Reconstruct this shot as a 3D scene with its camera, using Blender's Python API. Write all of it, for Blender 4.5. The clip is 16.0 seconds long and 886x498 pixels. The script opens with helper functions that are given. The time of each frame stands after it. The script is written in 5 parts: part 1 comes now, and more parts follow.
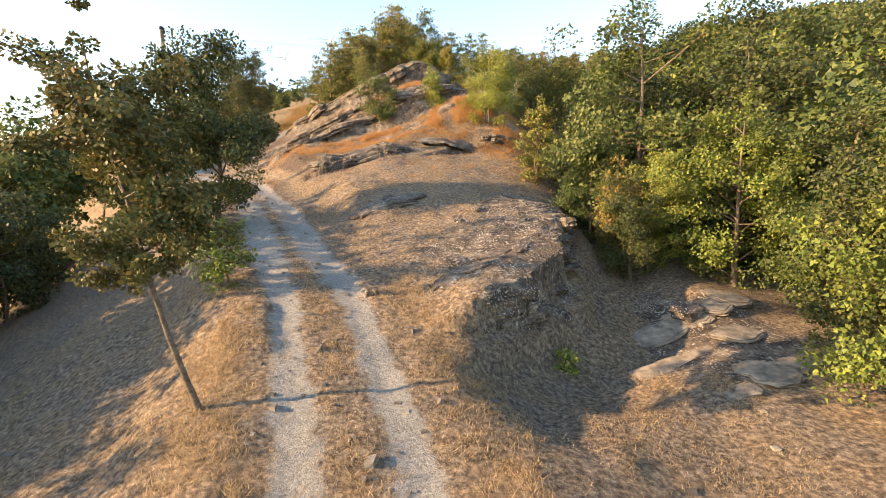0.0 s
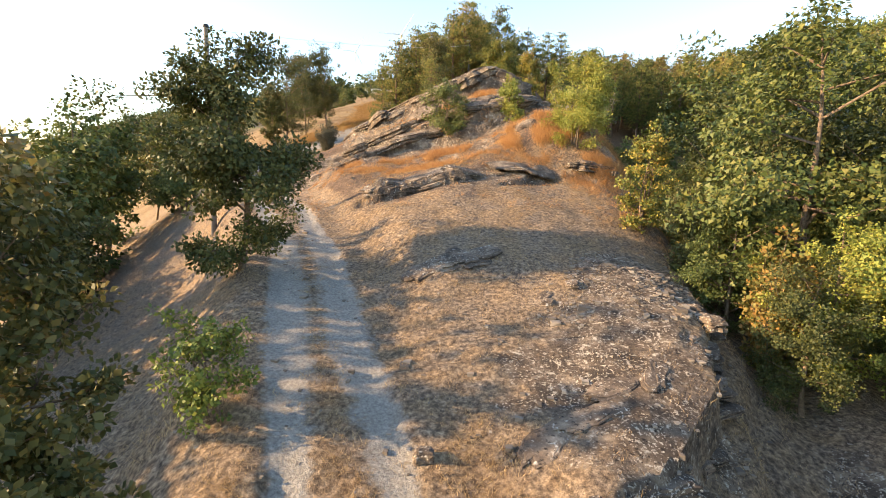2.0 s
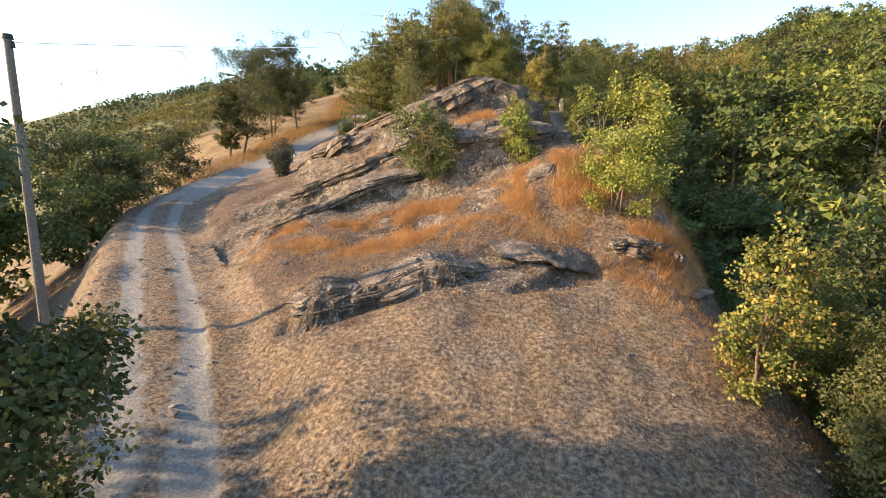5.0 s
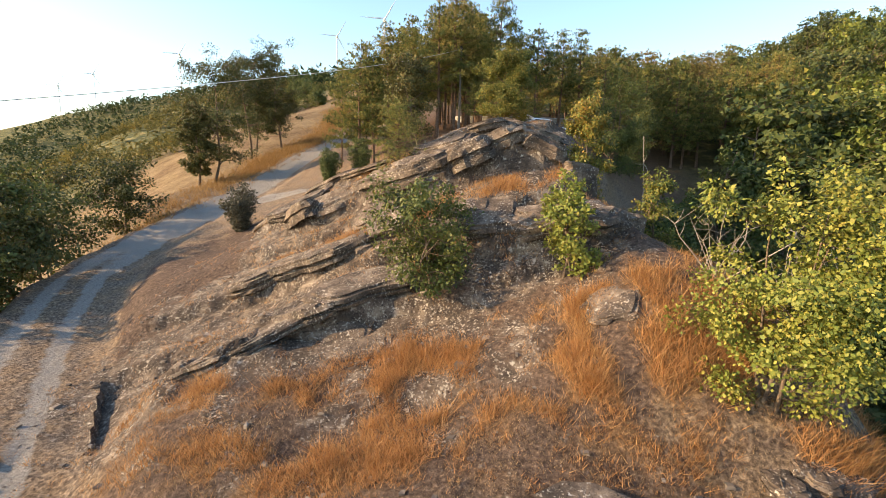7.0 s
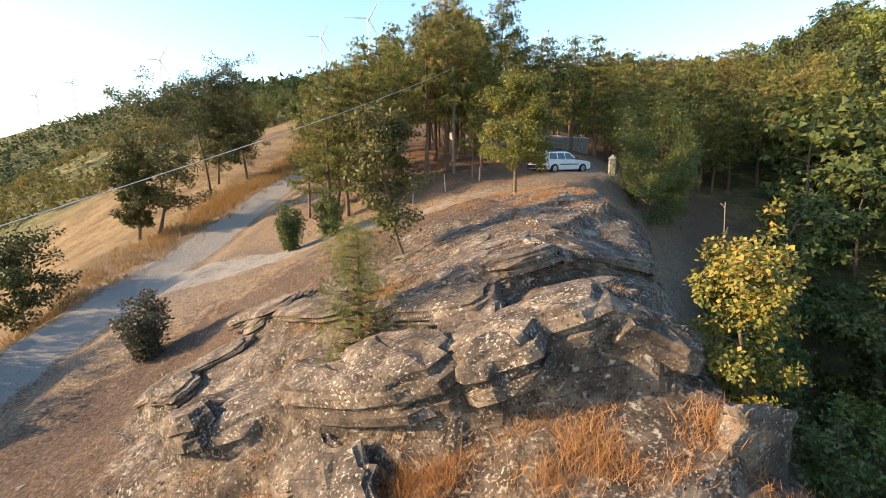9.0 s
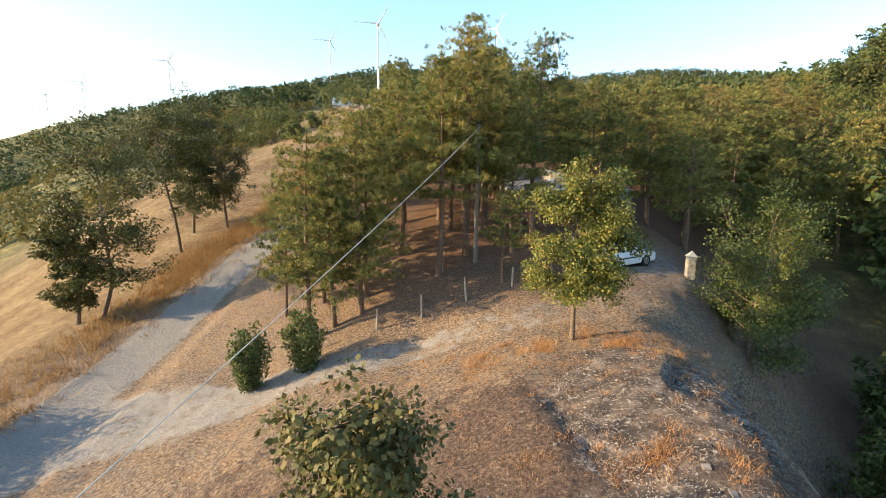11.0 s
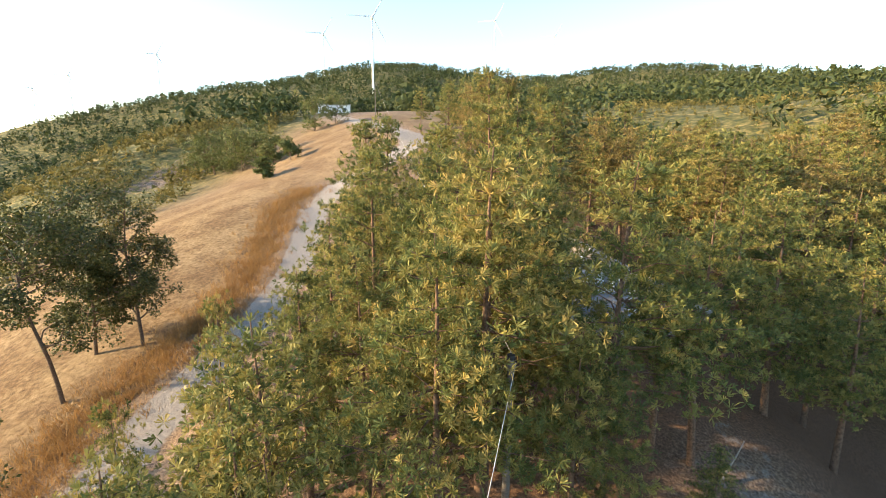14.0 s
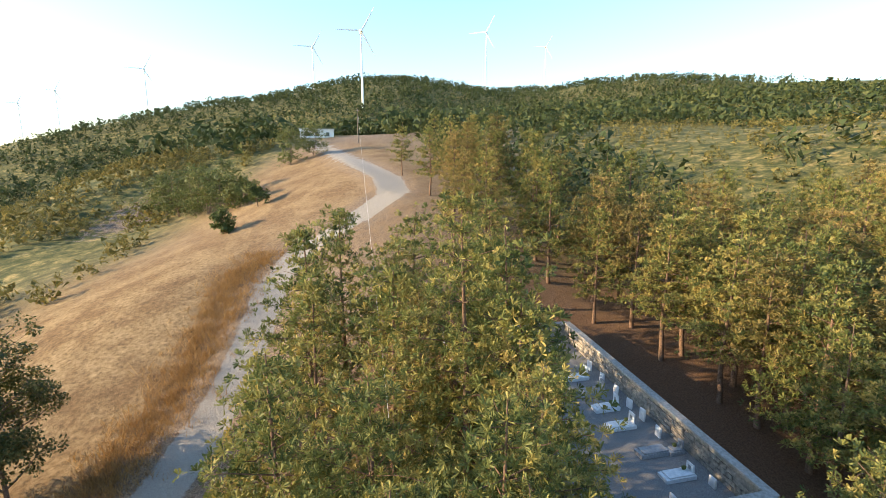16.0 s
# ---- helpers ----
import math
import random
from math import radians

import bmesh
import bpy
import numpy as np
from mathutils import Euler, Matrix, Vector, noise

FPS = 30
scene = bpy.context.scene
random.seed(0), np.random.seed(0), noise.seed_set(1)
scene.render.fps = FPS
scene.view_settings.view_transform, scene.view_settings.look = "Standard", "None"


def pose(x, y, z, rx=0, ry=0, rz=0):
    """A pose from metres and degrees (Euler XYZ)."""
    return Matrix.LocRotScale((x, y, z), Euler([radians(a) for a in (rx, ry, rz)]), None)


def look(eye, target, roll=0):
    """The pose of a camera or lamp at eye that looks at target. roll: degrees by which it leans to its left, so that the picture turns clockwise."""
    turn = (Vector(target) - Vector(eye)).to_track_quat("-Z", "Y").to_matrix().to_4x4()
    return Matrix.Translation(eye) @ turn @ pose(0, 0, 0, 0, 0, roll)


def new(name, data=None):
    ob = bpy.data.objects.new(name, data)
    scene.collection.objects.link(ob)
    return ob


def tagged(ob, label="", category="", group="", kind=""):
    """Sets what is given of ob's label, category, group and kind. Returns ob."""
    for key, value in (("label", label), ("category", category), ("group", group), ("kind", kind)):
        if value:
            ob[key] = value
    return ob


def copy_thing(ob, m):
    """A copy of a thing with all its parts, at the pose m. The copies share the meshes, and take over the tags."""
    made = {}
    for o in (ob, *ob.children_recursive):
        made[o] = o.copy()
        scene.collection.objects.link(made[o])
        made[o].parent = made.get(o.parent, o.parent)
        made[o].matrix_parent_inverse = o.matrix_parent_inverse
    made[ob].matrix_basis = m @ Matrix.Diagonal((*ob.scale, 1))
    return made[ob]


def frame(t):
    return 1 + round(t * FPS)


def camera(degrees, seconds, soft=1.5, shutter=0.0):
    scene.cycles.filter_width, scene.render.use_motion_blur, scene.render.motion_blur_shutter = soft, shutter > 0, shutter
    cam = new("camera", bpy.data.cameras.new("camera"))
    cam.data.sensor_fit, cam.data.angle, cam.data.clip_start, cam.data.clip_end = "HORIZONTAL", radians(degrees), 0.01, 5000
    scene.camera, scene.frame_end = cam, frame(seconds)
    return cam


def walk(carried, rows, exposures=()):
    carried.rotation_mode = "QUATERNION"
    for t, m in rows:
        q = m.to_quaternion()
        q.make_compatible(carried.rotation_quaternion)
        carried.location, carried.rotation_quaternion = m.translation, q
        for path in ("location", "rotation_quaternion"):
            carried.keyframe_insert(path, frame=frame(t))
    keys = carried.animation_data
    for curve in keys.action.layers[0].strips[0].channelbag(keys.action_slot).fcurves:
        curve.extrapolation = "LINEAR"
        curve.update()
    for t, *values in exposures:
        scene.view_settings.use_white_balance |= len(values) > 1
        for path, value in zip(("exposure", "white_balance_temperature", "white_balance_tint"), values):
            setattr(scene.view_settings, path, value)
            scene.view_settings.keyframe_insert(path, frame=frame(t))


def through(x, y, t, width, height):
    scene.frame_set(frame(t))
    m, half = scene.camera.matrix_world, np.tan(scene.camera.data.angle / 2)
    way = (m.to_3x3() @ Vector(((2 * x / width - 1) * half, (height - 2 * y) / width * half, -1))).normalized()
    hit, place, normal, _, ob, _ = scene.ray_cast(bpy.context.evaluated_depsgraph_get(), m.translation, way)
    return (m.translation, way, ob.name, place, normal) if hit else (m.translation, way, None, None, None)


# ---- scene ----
cam = camera(86.0, 16.0, soft=0.8)
PATH = [
    (0, (0.045, 0.109, 2.266), (-0.0436, 2.0867, 1.9852), -1.30),
    (0.5, (-0.252, 1.232, 2.657), (-0.4289, 3.2036, 2.3725), 0.32),
    (1, (-0.519, 2.328, 3.132), (-0.7728, 4.2902, 2.8412), 1.48),
    (1.5, (-0.721, 3.566, 3.599), (-1.0261, 5.5203, 3.3028), 1.64),
    (2, (-0.993, 4.910, 4.027), (-1.3084, 6.8625, 3.7313), 1.77),
    (2.5, (-1.236, 6.309, 4.568), (-1.5358, 8.2625, 4.2628), 1.72),
    (3, (-1.450, 7.818, 5.105), (-1.7340, 9.7728, 4.7908), 1.54),
    (3.5, (-1.581, 9.322, 5.698), (-1.8594, 11.2744, 5.3652), 1.46),
    (4, (-1.823, 10.867, 6.146), (-2.0908, 12.8207, 5.8144), 1.52),
    (4.2, (-1.916, 11.476, 6.406), (-2.1824, 13.4291, 6.0680), 1.47),
    (6.3, (-3.016, 18.840, 9.274), (-3.2711, 20.7897, 8.9073), 1.70),
    (6.5, (-3.214, 19.796, 9.554), (-3.4726, 21.7459, 9.1930), 1.85),
    (7, (-3.661, 22.225, 10.460), (-3.9226, 24.1757, 10.1068), 1.57),
    (7.5, (-3.971, 24.729, 11.153), (-4.2471, 26.6810, 10.8173), 1.17),
    (8, (-4.345, 27.246, 12.099), (-4.5950, 29.1984, 11.7447), 0.30),
    (8.5, (-4.786, 29.621, 13.048), (-5.0163, 31.5751, 12.6879), -0.04),
    (9, (-5.186, 31.777, 14.141), (-5.4180, 33.7302, 13.7779), -0.23),
    (9.2, (-5.364, 32.546, 14.640), (-5.6011, 34.4981, 14.2758), -0.20),
    (11.3, (-7.266, 42.901, 19.736), (-7.5223, 44.8541, 19.3902), 0.79),
    (11.5, (-7.385, 43.876, 20.286), (-7.6357, 45.8306, 19.9452), 0.54),
    (12, (-7.711, 46.289, 21.880), (-7.9595, 48.2431, 21.5326), 0.25),
    (12.5, (-8.065, 48.617, 23.509), (-8.3064, 50.5696, 23.1479), 0.30),
    (13, (-8.502, 50.981, 24.807), (-8.7300, 52.9328, 24.4343), 0.45),
    (13.5, (-8.865, 53.681, 25.811), (-9.0982, 55.6293, 25.4238), 0.18),
    (14, (-9.118, 56.657, 26.713), (-9.3626, 58.6030, 26.3225), 0.66),
    (14.5, (-9.004, 59.573, 27.999), (-9.2523, 61.5199, 27.6142), 0.90),
    (15, (-8.781, 62.255, 29.507), (-9.0219, 64.2049, 29.1327), 0.31),
    (15.5, (-8.710, 64.654, 31.077), (-8.9393, 66.6060, 30.7049), -0.15),
    (16, (-8.826, 66.788, 32.518), (-9.0502, 68.7431, 32.1590), 0.02),
]
walk(cam, [(t, look(eye, target, roll)) for t, eye, target, roll in PATH],
     [(0, 1.86, 7150, 11), (1.5, 1.86, 7100, 11), (4, 1.76, 6350, 10), (7, 1.34, 6650, 10), (9, 1.43, 6350, 8), (12, 1.48, 6250, 5), (13.5, 1.78, 6500, 8), (14.5, 1.74, 6500, 8), (16, 1.54, 6150, 6)])

# ---- world, sun, exposure ----
SUN_EL, SUN_AZ = radians(18.5), radians(255.0)  # compass bearing from +y, clockwise
world = bpy.data.worlds.new("world")
scene.world = world
world.use_nodes = True
wn = world.node_tree.nodes
sky = wn.new("ShaderNodeTexSky")
sky.sky_type, sky.sun_disc = "NISHITA", False
sky.sun_elevation, sky.sun_rotation = SUN_EL, SUN_AZ
sky.altitude, sky.air_density, sky.dust_density, sky.ozone_density = 700, 1.25, 1.0, 2.2
world.node_tree.links.new(sky.outputs[0], wn["Background"].inputs[0])
wn["Background"].inputs[1].default_value = 0.15
sun_data = bpy.data.lights.new("sun", "SUN")
sun_data.energy, sun_data.angle, sun_data.color = 4.1, radians(0.6), (1.0, 0.72, 0.42)
sun = new("sun", sun_data)
to_sun = Vector((math.sin(SUN_AZ) * math.cos(SUN_EL), math.cos(SUN_AZ) * math.cos(SUN_EL), math.sin(SUN_EL)))
sun.matrix_world = look(to_sun * 50, (0, 0, 0))

# ---- materials ----


def material(name, rough=0.9, spec=0.3):
    m = bpy.data.materials.new(name)
    m.use_nodes = True
    n = m.node_tree.nodes
    b = n["Principled BSDF"]
    b.inputs["Roughness"].default_value = rough
    b.inputs["Specular IOR Level"].default_value = spec
    return m, n, m.node_tree.links, b


def noise_node(n, l, scale, detail=6, rough=0.6, vec=None):
    t = n.new("ShaderNodeTexNoise")
    t.inputs["Scale"].default_value, t.inputs["Detail"].default_value, t.inputs["Roughness"].default_value = scale, detail, rough
    if vec is None:
        g = n.new("ShaderNodeNewGeometry")
        vec = g.outputs["Position"]
    l.new(vec, t.inputs["Vector"])
    return t.outputs["Fac"]


def ramp(n, l, fac, stops):
    r = n.new("ShaderNodeValToRGB")
    e = r.color_ramp.elements
    while len(e) < len(stops):
        e.new(0.5)
    for k, (p, c) in zip(e, stops):
        k.position, k.color = p, (*c, 1)
    l.new(fac, r.inputs["Fac"])
    return r.outputs["Color"]


def mix(n, l, fac, a, b, mode="MIX"):
    x = n.new("ShaderNodeMix")
    x.data_type, x.blend_type = "RGBA", mode
    for sock, v in ((0, fac), (6, a), (7, b)):
        if isinstance(v, (int, float)):
            x.inputs[sock].default_value = v
        elif isinstance(v, tuple):
            x.inputs[sock].default_value = (*v, 1)
        else:
            l.new(v, x.inputs[sock])
    return x.outputs[2]


def math_node(n, l, op, a, b=0.0):
    x = n.new("ShaderNodeMath")
    x.operation, x.use_clamp = op, False
    for k, v in enumerate((a, b)):
        if isinstance(v, (int, float)):
            x.inputs[k].default_value = v
        else:
            l.new(v, x.inputs[k])
    return x.outputs[0]


def bump(n, l, b, height, strength, distance=0.05):
    x = n.new("ShaderNodeBump")
    x.inputs["Strength"].default_value, x.inputs["Distance"].default_value = strength, distance
    l.new(height, x.inputs["Height"])
    l.new(x.outputs[0], b.inputs["Normal"])


def simple_material(name, c0, c1, scale=8.0, rough=0.85, bump_amount=0.3, metal=0.0, spec=0.3, local=False):
    m, n, l, b = material(name, rough, spec)
    vec = None
    if local:
        vec = n.new("ShaderNodeTexCoord").outputs["Object"]
    f = noise_node(n, l, scale, vec=vec)
    col = ramp(n, l, f, [(0.3, c0), (0.7, c1)])
    l.new(col, b.inputs["Base Color"])
    b.inputs["Metallic"].default_value = metal
    if bump_amount:
        bump(n, l, b, noise_node(n, l, scale * 5, vec=vec), bump_amount, 0.02)
    return m


def leaf_material(name, stops, shine=0.25, through=0.24):
    """Leaves: colour differs leaf by leaf and tree by tree, some light passes through."""
    m, n, l, b = material(name, 0.55, shine)
    g = n.new("ShaderNodeNewGeometry")
    o = n.new("ShaderNodeObjectInfo")
    big = noise_node(n, l, 0.55, 3)
    f = math_node(n, l, "MULTIPLY", g.outputs["Random Per Island"], 0.5)
    f = math_node(n, l, "ADD", f, math_node(n, l, "MULTIPLY", big, 0.55))
    f = math_node(n, l, "ADD", f, math_node(n, l, "MULTIPLY", math_node(n, l, "SUBTRACT", o.outputs["Random"], 0.5), 0.22))
    col = ramp(n, l, f, stops)
    l.new(col, b.inputs["Base Color"])
    tr = n.new("ShaderNodeBsdfTranslucent")
    l.new(col, tr.inputs[0])
    mx = n.new("ShaderNodeMixShader")
    mx.inputs[0].default_value = through
    l.new(b.outputs[0], mx.inputs[1])
    l.new(tr.outputs[0], mx.inputs[2])
    l.new(mx.outputs[0], n["Material Output"].inputs[0])
    return m


def bedding(n, l, col):
    """Thin broken dark lines where the stone beds part."""
    g = n.new("ShaderNodeNewGeometry").outputs["Position"]
    dot = n.new("ShaderNodeVectorMath")
    dot.operation = "DOT_PRODUCT"
    dot.inputs[1].default_value = (-0.22, 0.10, 1.0)
    l.new(g, dot.inputs[0])
    v = math_node(n, l, "ADD", math_node(n, l, "MULTIPLY", dot.outputs["Value"], 3.2), math_node(n, l, "MULTIPLY", noise_node(n, l, 0.45, 6, 0.6), 1.5))
    line = ramp(n, l, math_node(n, l, "FRACT", v), [(0.0, (0.9, 0.9, 0.9)), (0.10, (0, 0, 0))])
    keep = ramp(n, l, noise_node(n, l, 1.3, 4), [(0.46, (0, 0, 0)), (0.56, (1, 1, 1))])
    return mix(n, l, mix(n, l, 1.0, line, keep, "MULTIPLY"), col, (0.035, 0.028, 0.024))


def lichen(n, l, col, amount=1.0):
    """Hand-sized pale lichen spots and dark pits."""
    pale = ramp(n, l, noise_node(n, l, 17.0, 4, 0.6), [(0.57, (0, 0, 0)), (0.62, (amount, amount, amount))])
    pale = mix(n, l, 1.0, pale, ramp(n, l, noise_node(n, l, 0.9, 4), [(0.42, (0.15, 0.15, 0.15)), (0.58, (1, 1, 1))]), "MULTIPLY")
    col = mix(n, l, pale, col, (0.48, 0.42, 0.345))
    dark = ramp(n, l, noise_node(n, l, 13.0, 5, 0.65), [(0.36, (amount, amount, amount)), (0.42, (0, 0, 0))])
    return mix(n, l, dark, col, (0.035, 0.028, 0.024))


def ground_material():
    m, n, l, b = material("land", 0.95, 0.15)
    def attr(name):
        a = n.new("ShaderNodeAttribute")
        a.attribute_name = name
        return a.outputs["Fac"]
    fine, mid, big = noise_node(n, l, 9.0, 8, 0.7), noise_node(n, l, 1.1, 6), noise_node(n, l, 0.12, 5)
    dry = ramp(n, l, fine, [(0.34, (0.066, 0.047, 0.034)), (0.5, (0.195, 0.136, 0.087)), (0.64, (0.40, 0.285, 0.18))])
    soil = ramp(n, l, fine, [(0.36, (0.055, 0.042, 0.034)), (0.5, (0.17, 0.130, 0.098)), (0.66, (0.38, 0.295, 0.215))])
    col = mix(n, l, ramp(n, l, mid, [(0.40, (0, 0, 0)), (0.62, (1, 1, 1))]), dry, soil)
    field = ramp(n, l, noise_node(n, l, 2.5, 8, 0.7), [(0.34, (0.15, 0.105, 0.055)), (0.5, (0.28, 0.20, 0.105)), (0.66, (0.40, 0.295, 0.165))])
    field = mix(n, l, ramp(n, l, noise_node(n, l, 0.22, 6, 0.65), [(0.40, (0, 0, 0)), (0.60, (1, 1, 1))]), field, (0.62, 0.56, 0.52), "MULTIPLY")
    field = mix(n, l, 0.25, field, (0.3, 0.19, 0.08), "MULTIPLY")
    col = mix(n, l, attr("field"), col, field)
    scrub = ramp(n, l, noise_node(n, l, 0.35, 8, 0.75), [(0.42, (0.05, 0.06, 0.022)), (0.54, (0.13, 0.12, 0.045)), (0.66, (0.34, 0.25, 0.10))])
    col = mix(n, l, attr("scrub"), col, scrub)
    # bare brown soil, its colour darkened to make up for shade missing on the mound's flank
    bare = ramp(n, l, fine, [(0.34, (0.038, 0.026, 0.020)), (0.5, (0.10, 0.068, 0.050)), (0.62, (0.18, 0.125, 0.09)), (0.72, (0.31, 0.235, 0.17))])
    bare = lichen(n, l, bare, 0.14)
    col = mix(n, l, ramp(n, l, math_node(n, l, "ADD", attr("bare"), math_node(n, l, "MULTIPLY", math_node(n, l, "SUBTRACT", mid, 0.5), 1.6)), [(0.35, (0, 0, 0)), (0.65, (1, 1, 1))]), col, bare)
    long_grass = ramp(n, l, fine, [(0.3, (0.15, 0.080, 0.034)), (0.7, (0.42, 0.25, 0.11))])
    col = mix(n, l, attr("long_grass"), col, long_grass)
    needle = ramp(n, l, fine, [(0.3, (0.065, 0.035, 0.021)), (0.7, (0.20, 0.11, 0.06))])
    col = mix(n, l, attr("needle"), col, needle)
    vor = n.new("ShaderNodeTexVoronoi")
    vor.inputs["Scale"].default_value = 5.0
    l.new(n.new("ShaderNodeNewGeometry").outputs["Position"], vor.inputs["Vector"])
    rock = ramp(n, l, noise_node(n, l, 1.7, 7, 0.62), [(0.32, (0.050, 0.041, 0.035)), (0.46, (0.090, 0.068, 0.053)), (0.57, (0.158, 0.120, 0.091)), (0.72, (0.31, 0.245, 0.185))])
    rock = mix(n, l, ramp(n, l, noise_node(n, l, 6.5, 6), [(0.58, (0, 0, 0)), (0.68, (1, 1, 1))]), rock, (0.46, 0.41, 0.34))
    rock = lichen(n, l, bedding(n, l, rock))
    rk = math_node(n, l, "ADD", attr("rock"), math_node(n, l, "MULTIPLY", math_node(n, l, "SUBTRACT", noise_node(n, l, 0.9, 7, 0.65), 0.5), 1.7))
    rk = ramp(n, l, rk, [(0.44, (0, 0, 0)), (0.56, (1, 1, 1))])
    col = mix(n, l, rk, col, rock)
    gravel = ramp(n, l, noise_node(n, l, 14.0, 9, 0.75), [(0.3, (0.14, 0.125, 0.11)), (0.5, (0.27, 0.245, 0.215)), (0.72, (0.43, 0.395, 0.35))])
    gr = math_node(n, l, "ADD", attr("gravel"), math_node(n, l, "MULTIPLY", math_node(n, l, "SUBTRACT", noise_node(n, l, 1.6, 8, 0.7), 0.5), 1.3))
    col = mix(n, l, ramp(n, l, gr, [(0.38, (0, 0, 0)), (0.62, (1, 1, 1))]), col, gravel)
    l.new(col, b.inputs["Base Color"])
    h = math_node(n, l, "ADD", noise_node(n, l, 16.0, 9, 0.75), math_node(n, l, "MULTIPLY", noise_node(n, l, 3.0, 6), 1.5))
    bump(n, l, b, h, 0.9, 0.07)
    return m


M_LAND = ground_material()
def rock_material():
    m, n, l, b = material("stone", 0.93, 0.2)
    c = ramp(n, l, noise_node(n, l, 1.7, 7, 0.62), [(0.32, (0.050, 0.041, 0.035)), (0.46, (0.090, 0.068, 0.053)), (0.57, (0.158, 0.120, 0.091)), (0.72, (0.31, 0.245, 0.185))])
    c = mix(n, l, ramp(n, l, noise_node(n, l, 7.5, 6), [(0.62, (0, 0, 0)), (0.70, (1, 1, 1))]), c, (0.46, 0.44, 0.40))
    l.new(lichen(n, l, bedding(n, l, c)), b.inputs["Base Color"])
    bump(n, l, b, noise_node(n, l, 9.0, 7, 0.65), 0.9, 0.035)
    return m
M_ROCK = rock_material()
M_BARK = simple_material("bark", (0.07, 0.05, 0.035), (0.22, 0.16, 0.11), 14.0, 0.95, 0.8)
M_PINEBARK = simple_material("pine_bark", (0.07, 0.045, 0.03), (0.24, 0.15, 0.10), 10.0, 0.95, 0.8)
M_OAK = leaf_material("oak_leaf", [(0.15, (0.032, 0.050, 0.014)), (0.45, (0.078, 0.102, 0.027)), (0.74, (0.145, 0.152, 0.04)), (0.97, (0.24, 0.185, 0.055))])
M_BROWNOAK = leaf_material("browning_oak_leaf", [(0.15, (0.03, 0.038, 0.012)), (0.45, (0.07, 0.076, 0.023)), (0.74, (0.14, 0.12, 0.038)), (0.97, (0.27, 0.16, 0.06))])
M_DARKOAK = leaf_material("dark_oak_leaf", [(0.15, (0.024, 0.034, 0.011)), (0.45, (0.055, 0.066, 0.02)), (0.75, (0.11, 0.11, 0.032)), (0.95, (0.22, 0.15, 0.05))])
M_YELLOW = leaf_material("turning_leaf", [(0.15, (0.065, 0.09, 0.022)), (0.42, (0.14, 0.16, 0.036)), (0.66, (0.28, 0.235, 0.05)), (0.86, (0.42, 0.25, 0.055)), (0.98, (0.46, 0.15, 0.05))])
M_GOLD = leaf_material("golden_oak_leaf", [(0.15, (0.06, 0.085, 0.02)), (0.42, (0.14, 0.155, 0.035)), (0.68, (0.30, 0.235, 0.05)), (0.82, (0.40, 0.23, 0.052)), (0.95, (0.46, 0.19, 0.05))])
M_LIME = leaf_material("bright_leaf", [(0.15, (0.07, 0.10, 0.022)), (0.45, (0.15, 0.185, 0.036)), (0.75, (0.27, 0.27, 0.055)), (0.95, (0.40, 0.33, 0.075))])
M_NEEDLE = leaf_material("pine_needle", [(0.15, (0.045, 0.066, 0.022)), (0.40, (0.12, 0.140, 0.040)), (0.66, (0.26, 0.235, 0.066)), (0.95, (0.44, 0.31, 0.10))], 0.2, 0.25)
M_JUNIPER = leaf_material("juniper_leaf", [(0.15, (0.028, 0.046, 0.015)), (0.5, (0.07, 0.095, 0.03)), (0.9, (0.16, 0.17, 0.055))], 0.2, 0.2)
M_GREYBUSH = leaf_material("grey_twig", [(0.15, (0.05, 0.05, 0.035)), (0.5, (0.11, 0.10, 0.065)), (0.9, (0.19, 0.17, 0.10))], 0.2, 0.2)
M_STRAW = leaf_material("dry_grass_blade", [(0.15, (0.15, 0.10, 0.055)), (0.5, (0.33, 0.225, 0.12)), (0.85, (0.52, 0.37, 0.20))], 0.2, 0.35)
M_FARWOOD = leaf_material("far_wood_leaf", [(0.15, (0.022, 0.036, 0.016)), (0.5, (0.052, 0.070, 0.026)), (0.9, (0.115, 0.12, 0.042))], 0.1, 0.2)
M_WOODGREY = simple_material("weathered_wood", (0.10, 0.085, 0.07), (0.22, 0.19, 0.16), 18.0, 0.9, 0.5)
M_DEADWOOD = simple_material("dead_wood", (0.20, 0.165, 0.13), (0.38, 0.32, 0.26), 18.0, 0.9, 0.5)
M_WHITE = simple_material("white_paint", (0.70, 0.70, 0.68), (0.82, 0.82, 0.80), 4.0, 0.5, 0.1)
M_CABLE = simple_material("cable_grey", (0.45, 0.44, 0.42), (0.55, 0.54, 0.52), 4.0, 0.5, 0.0)

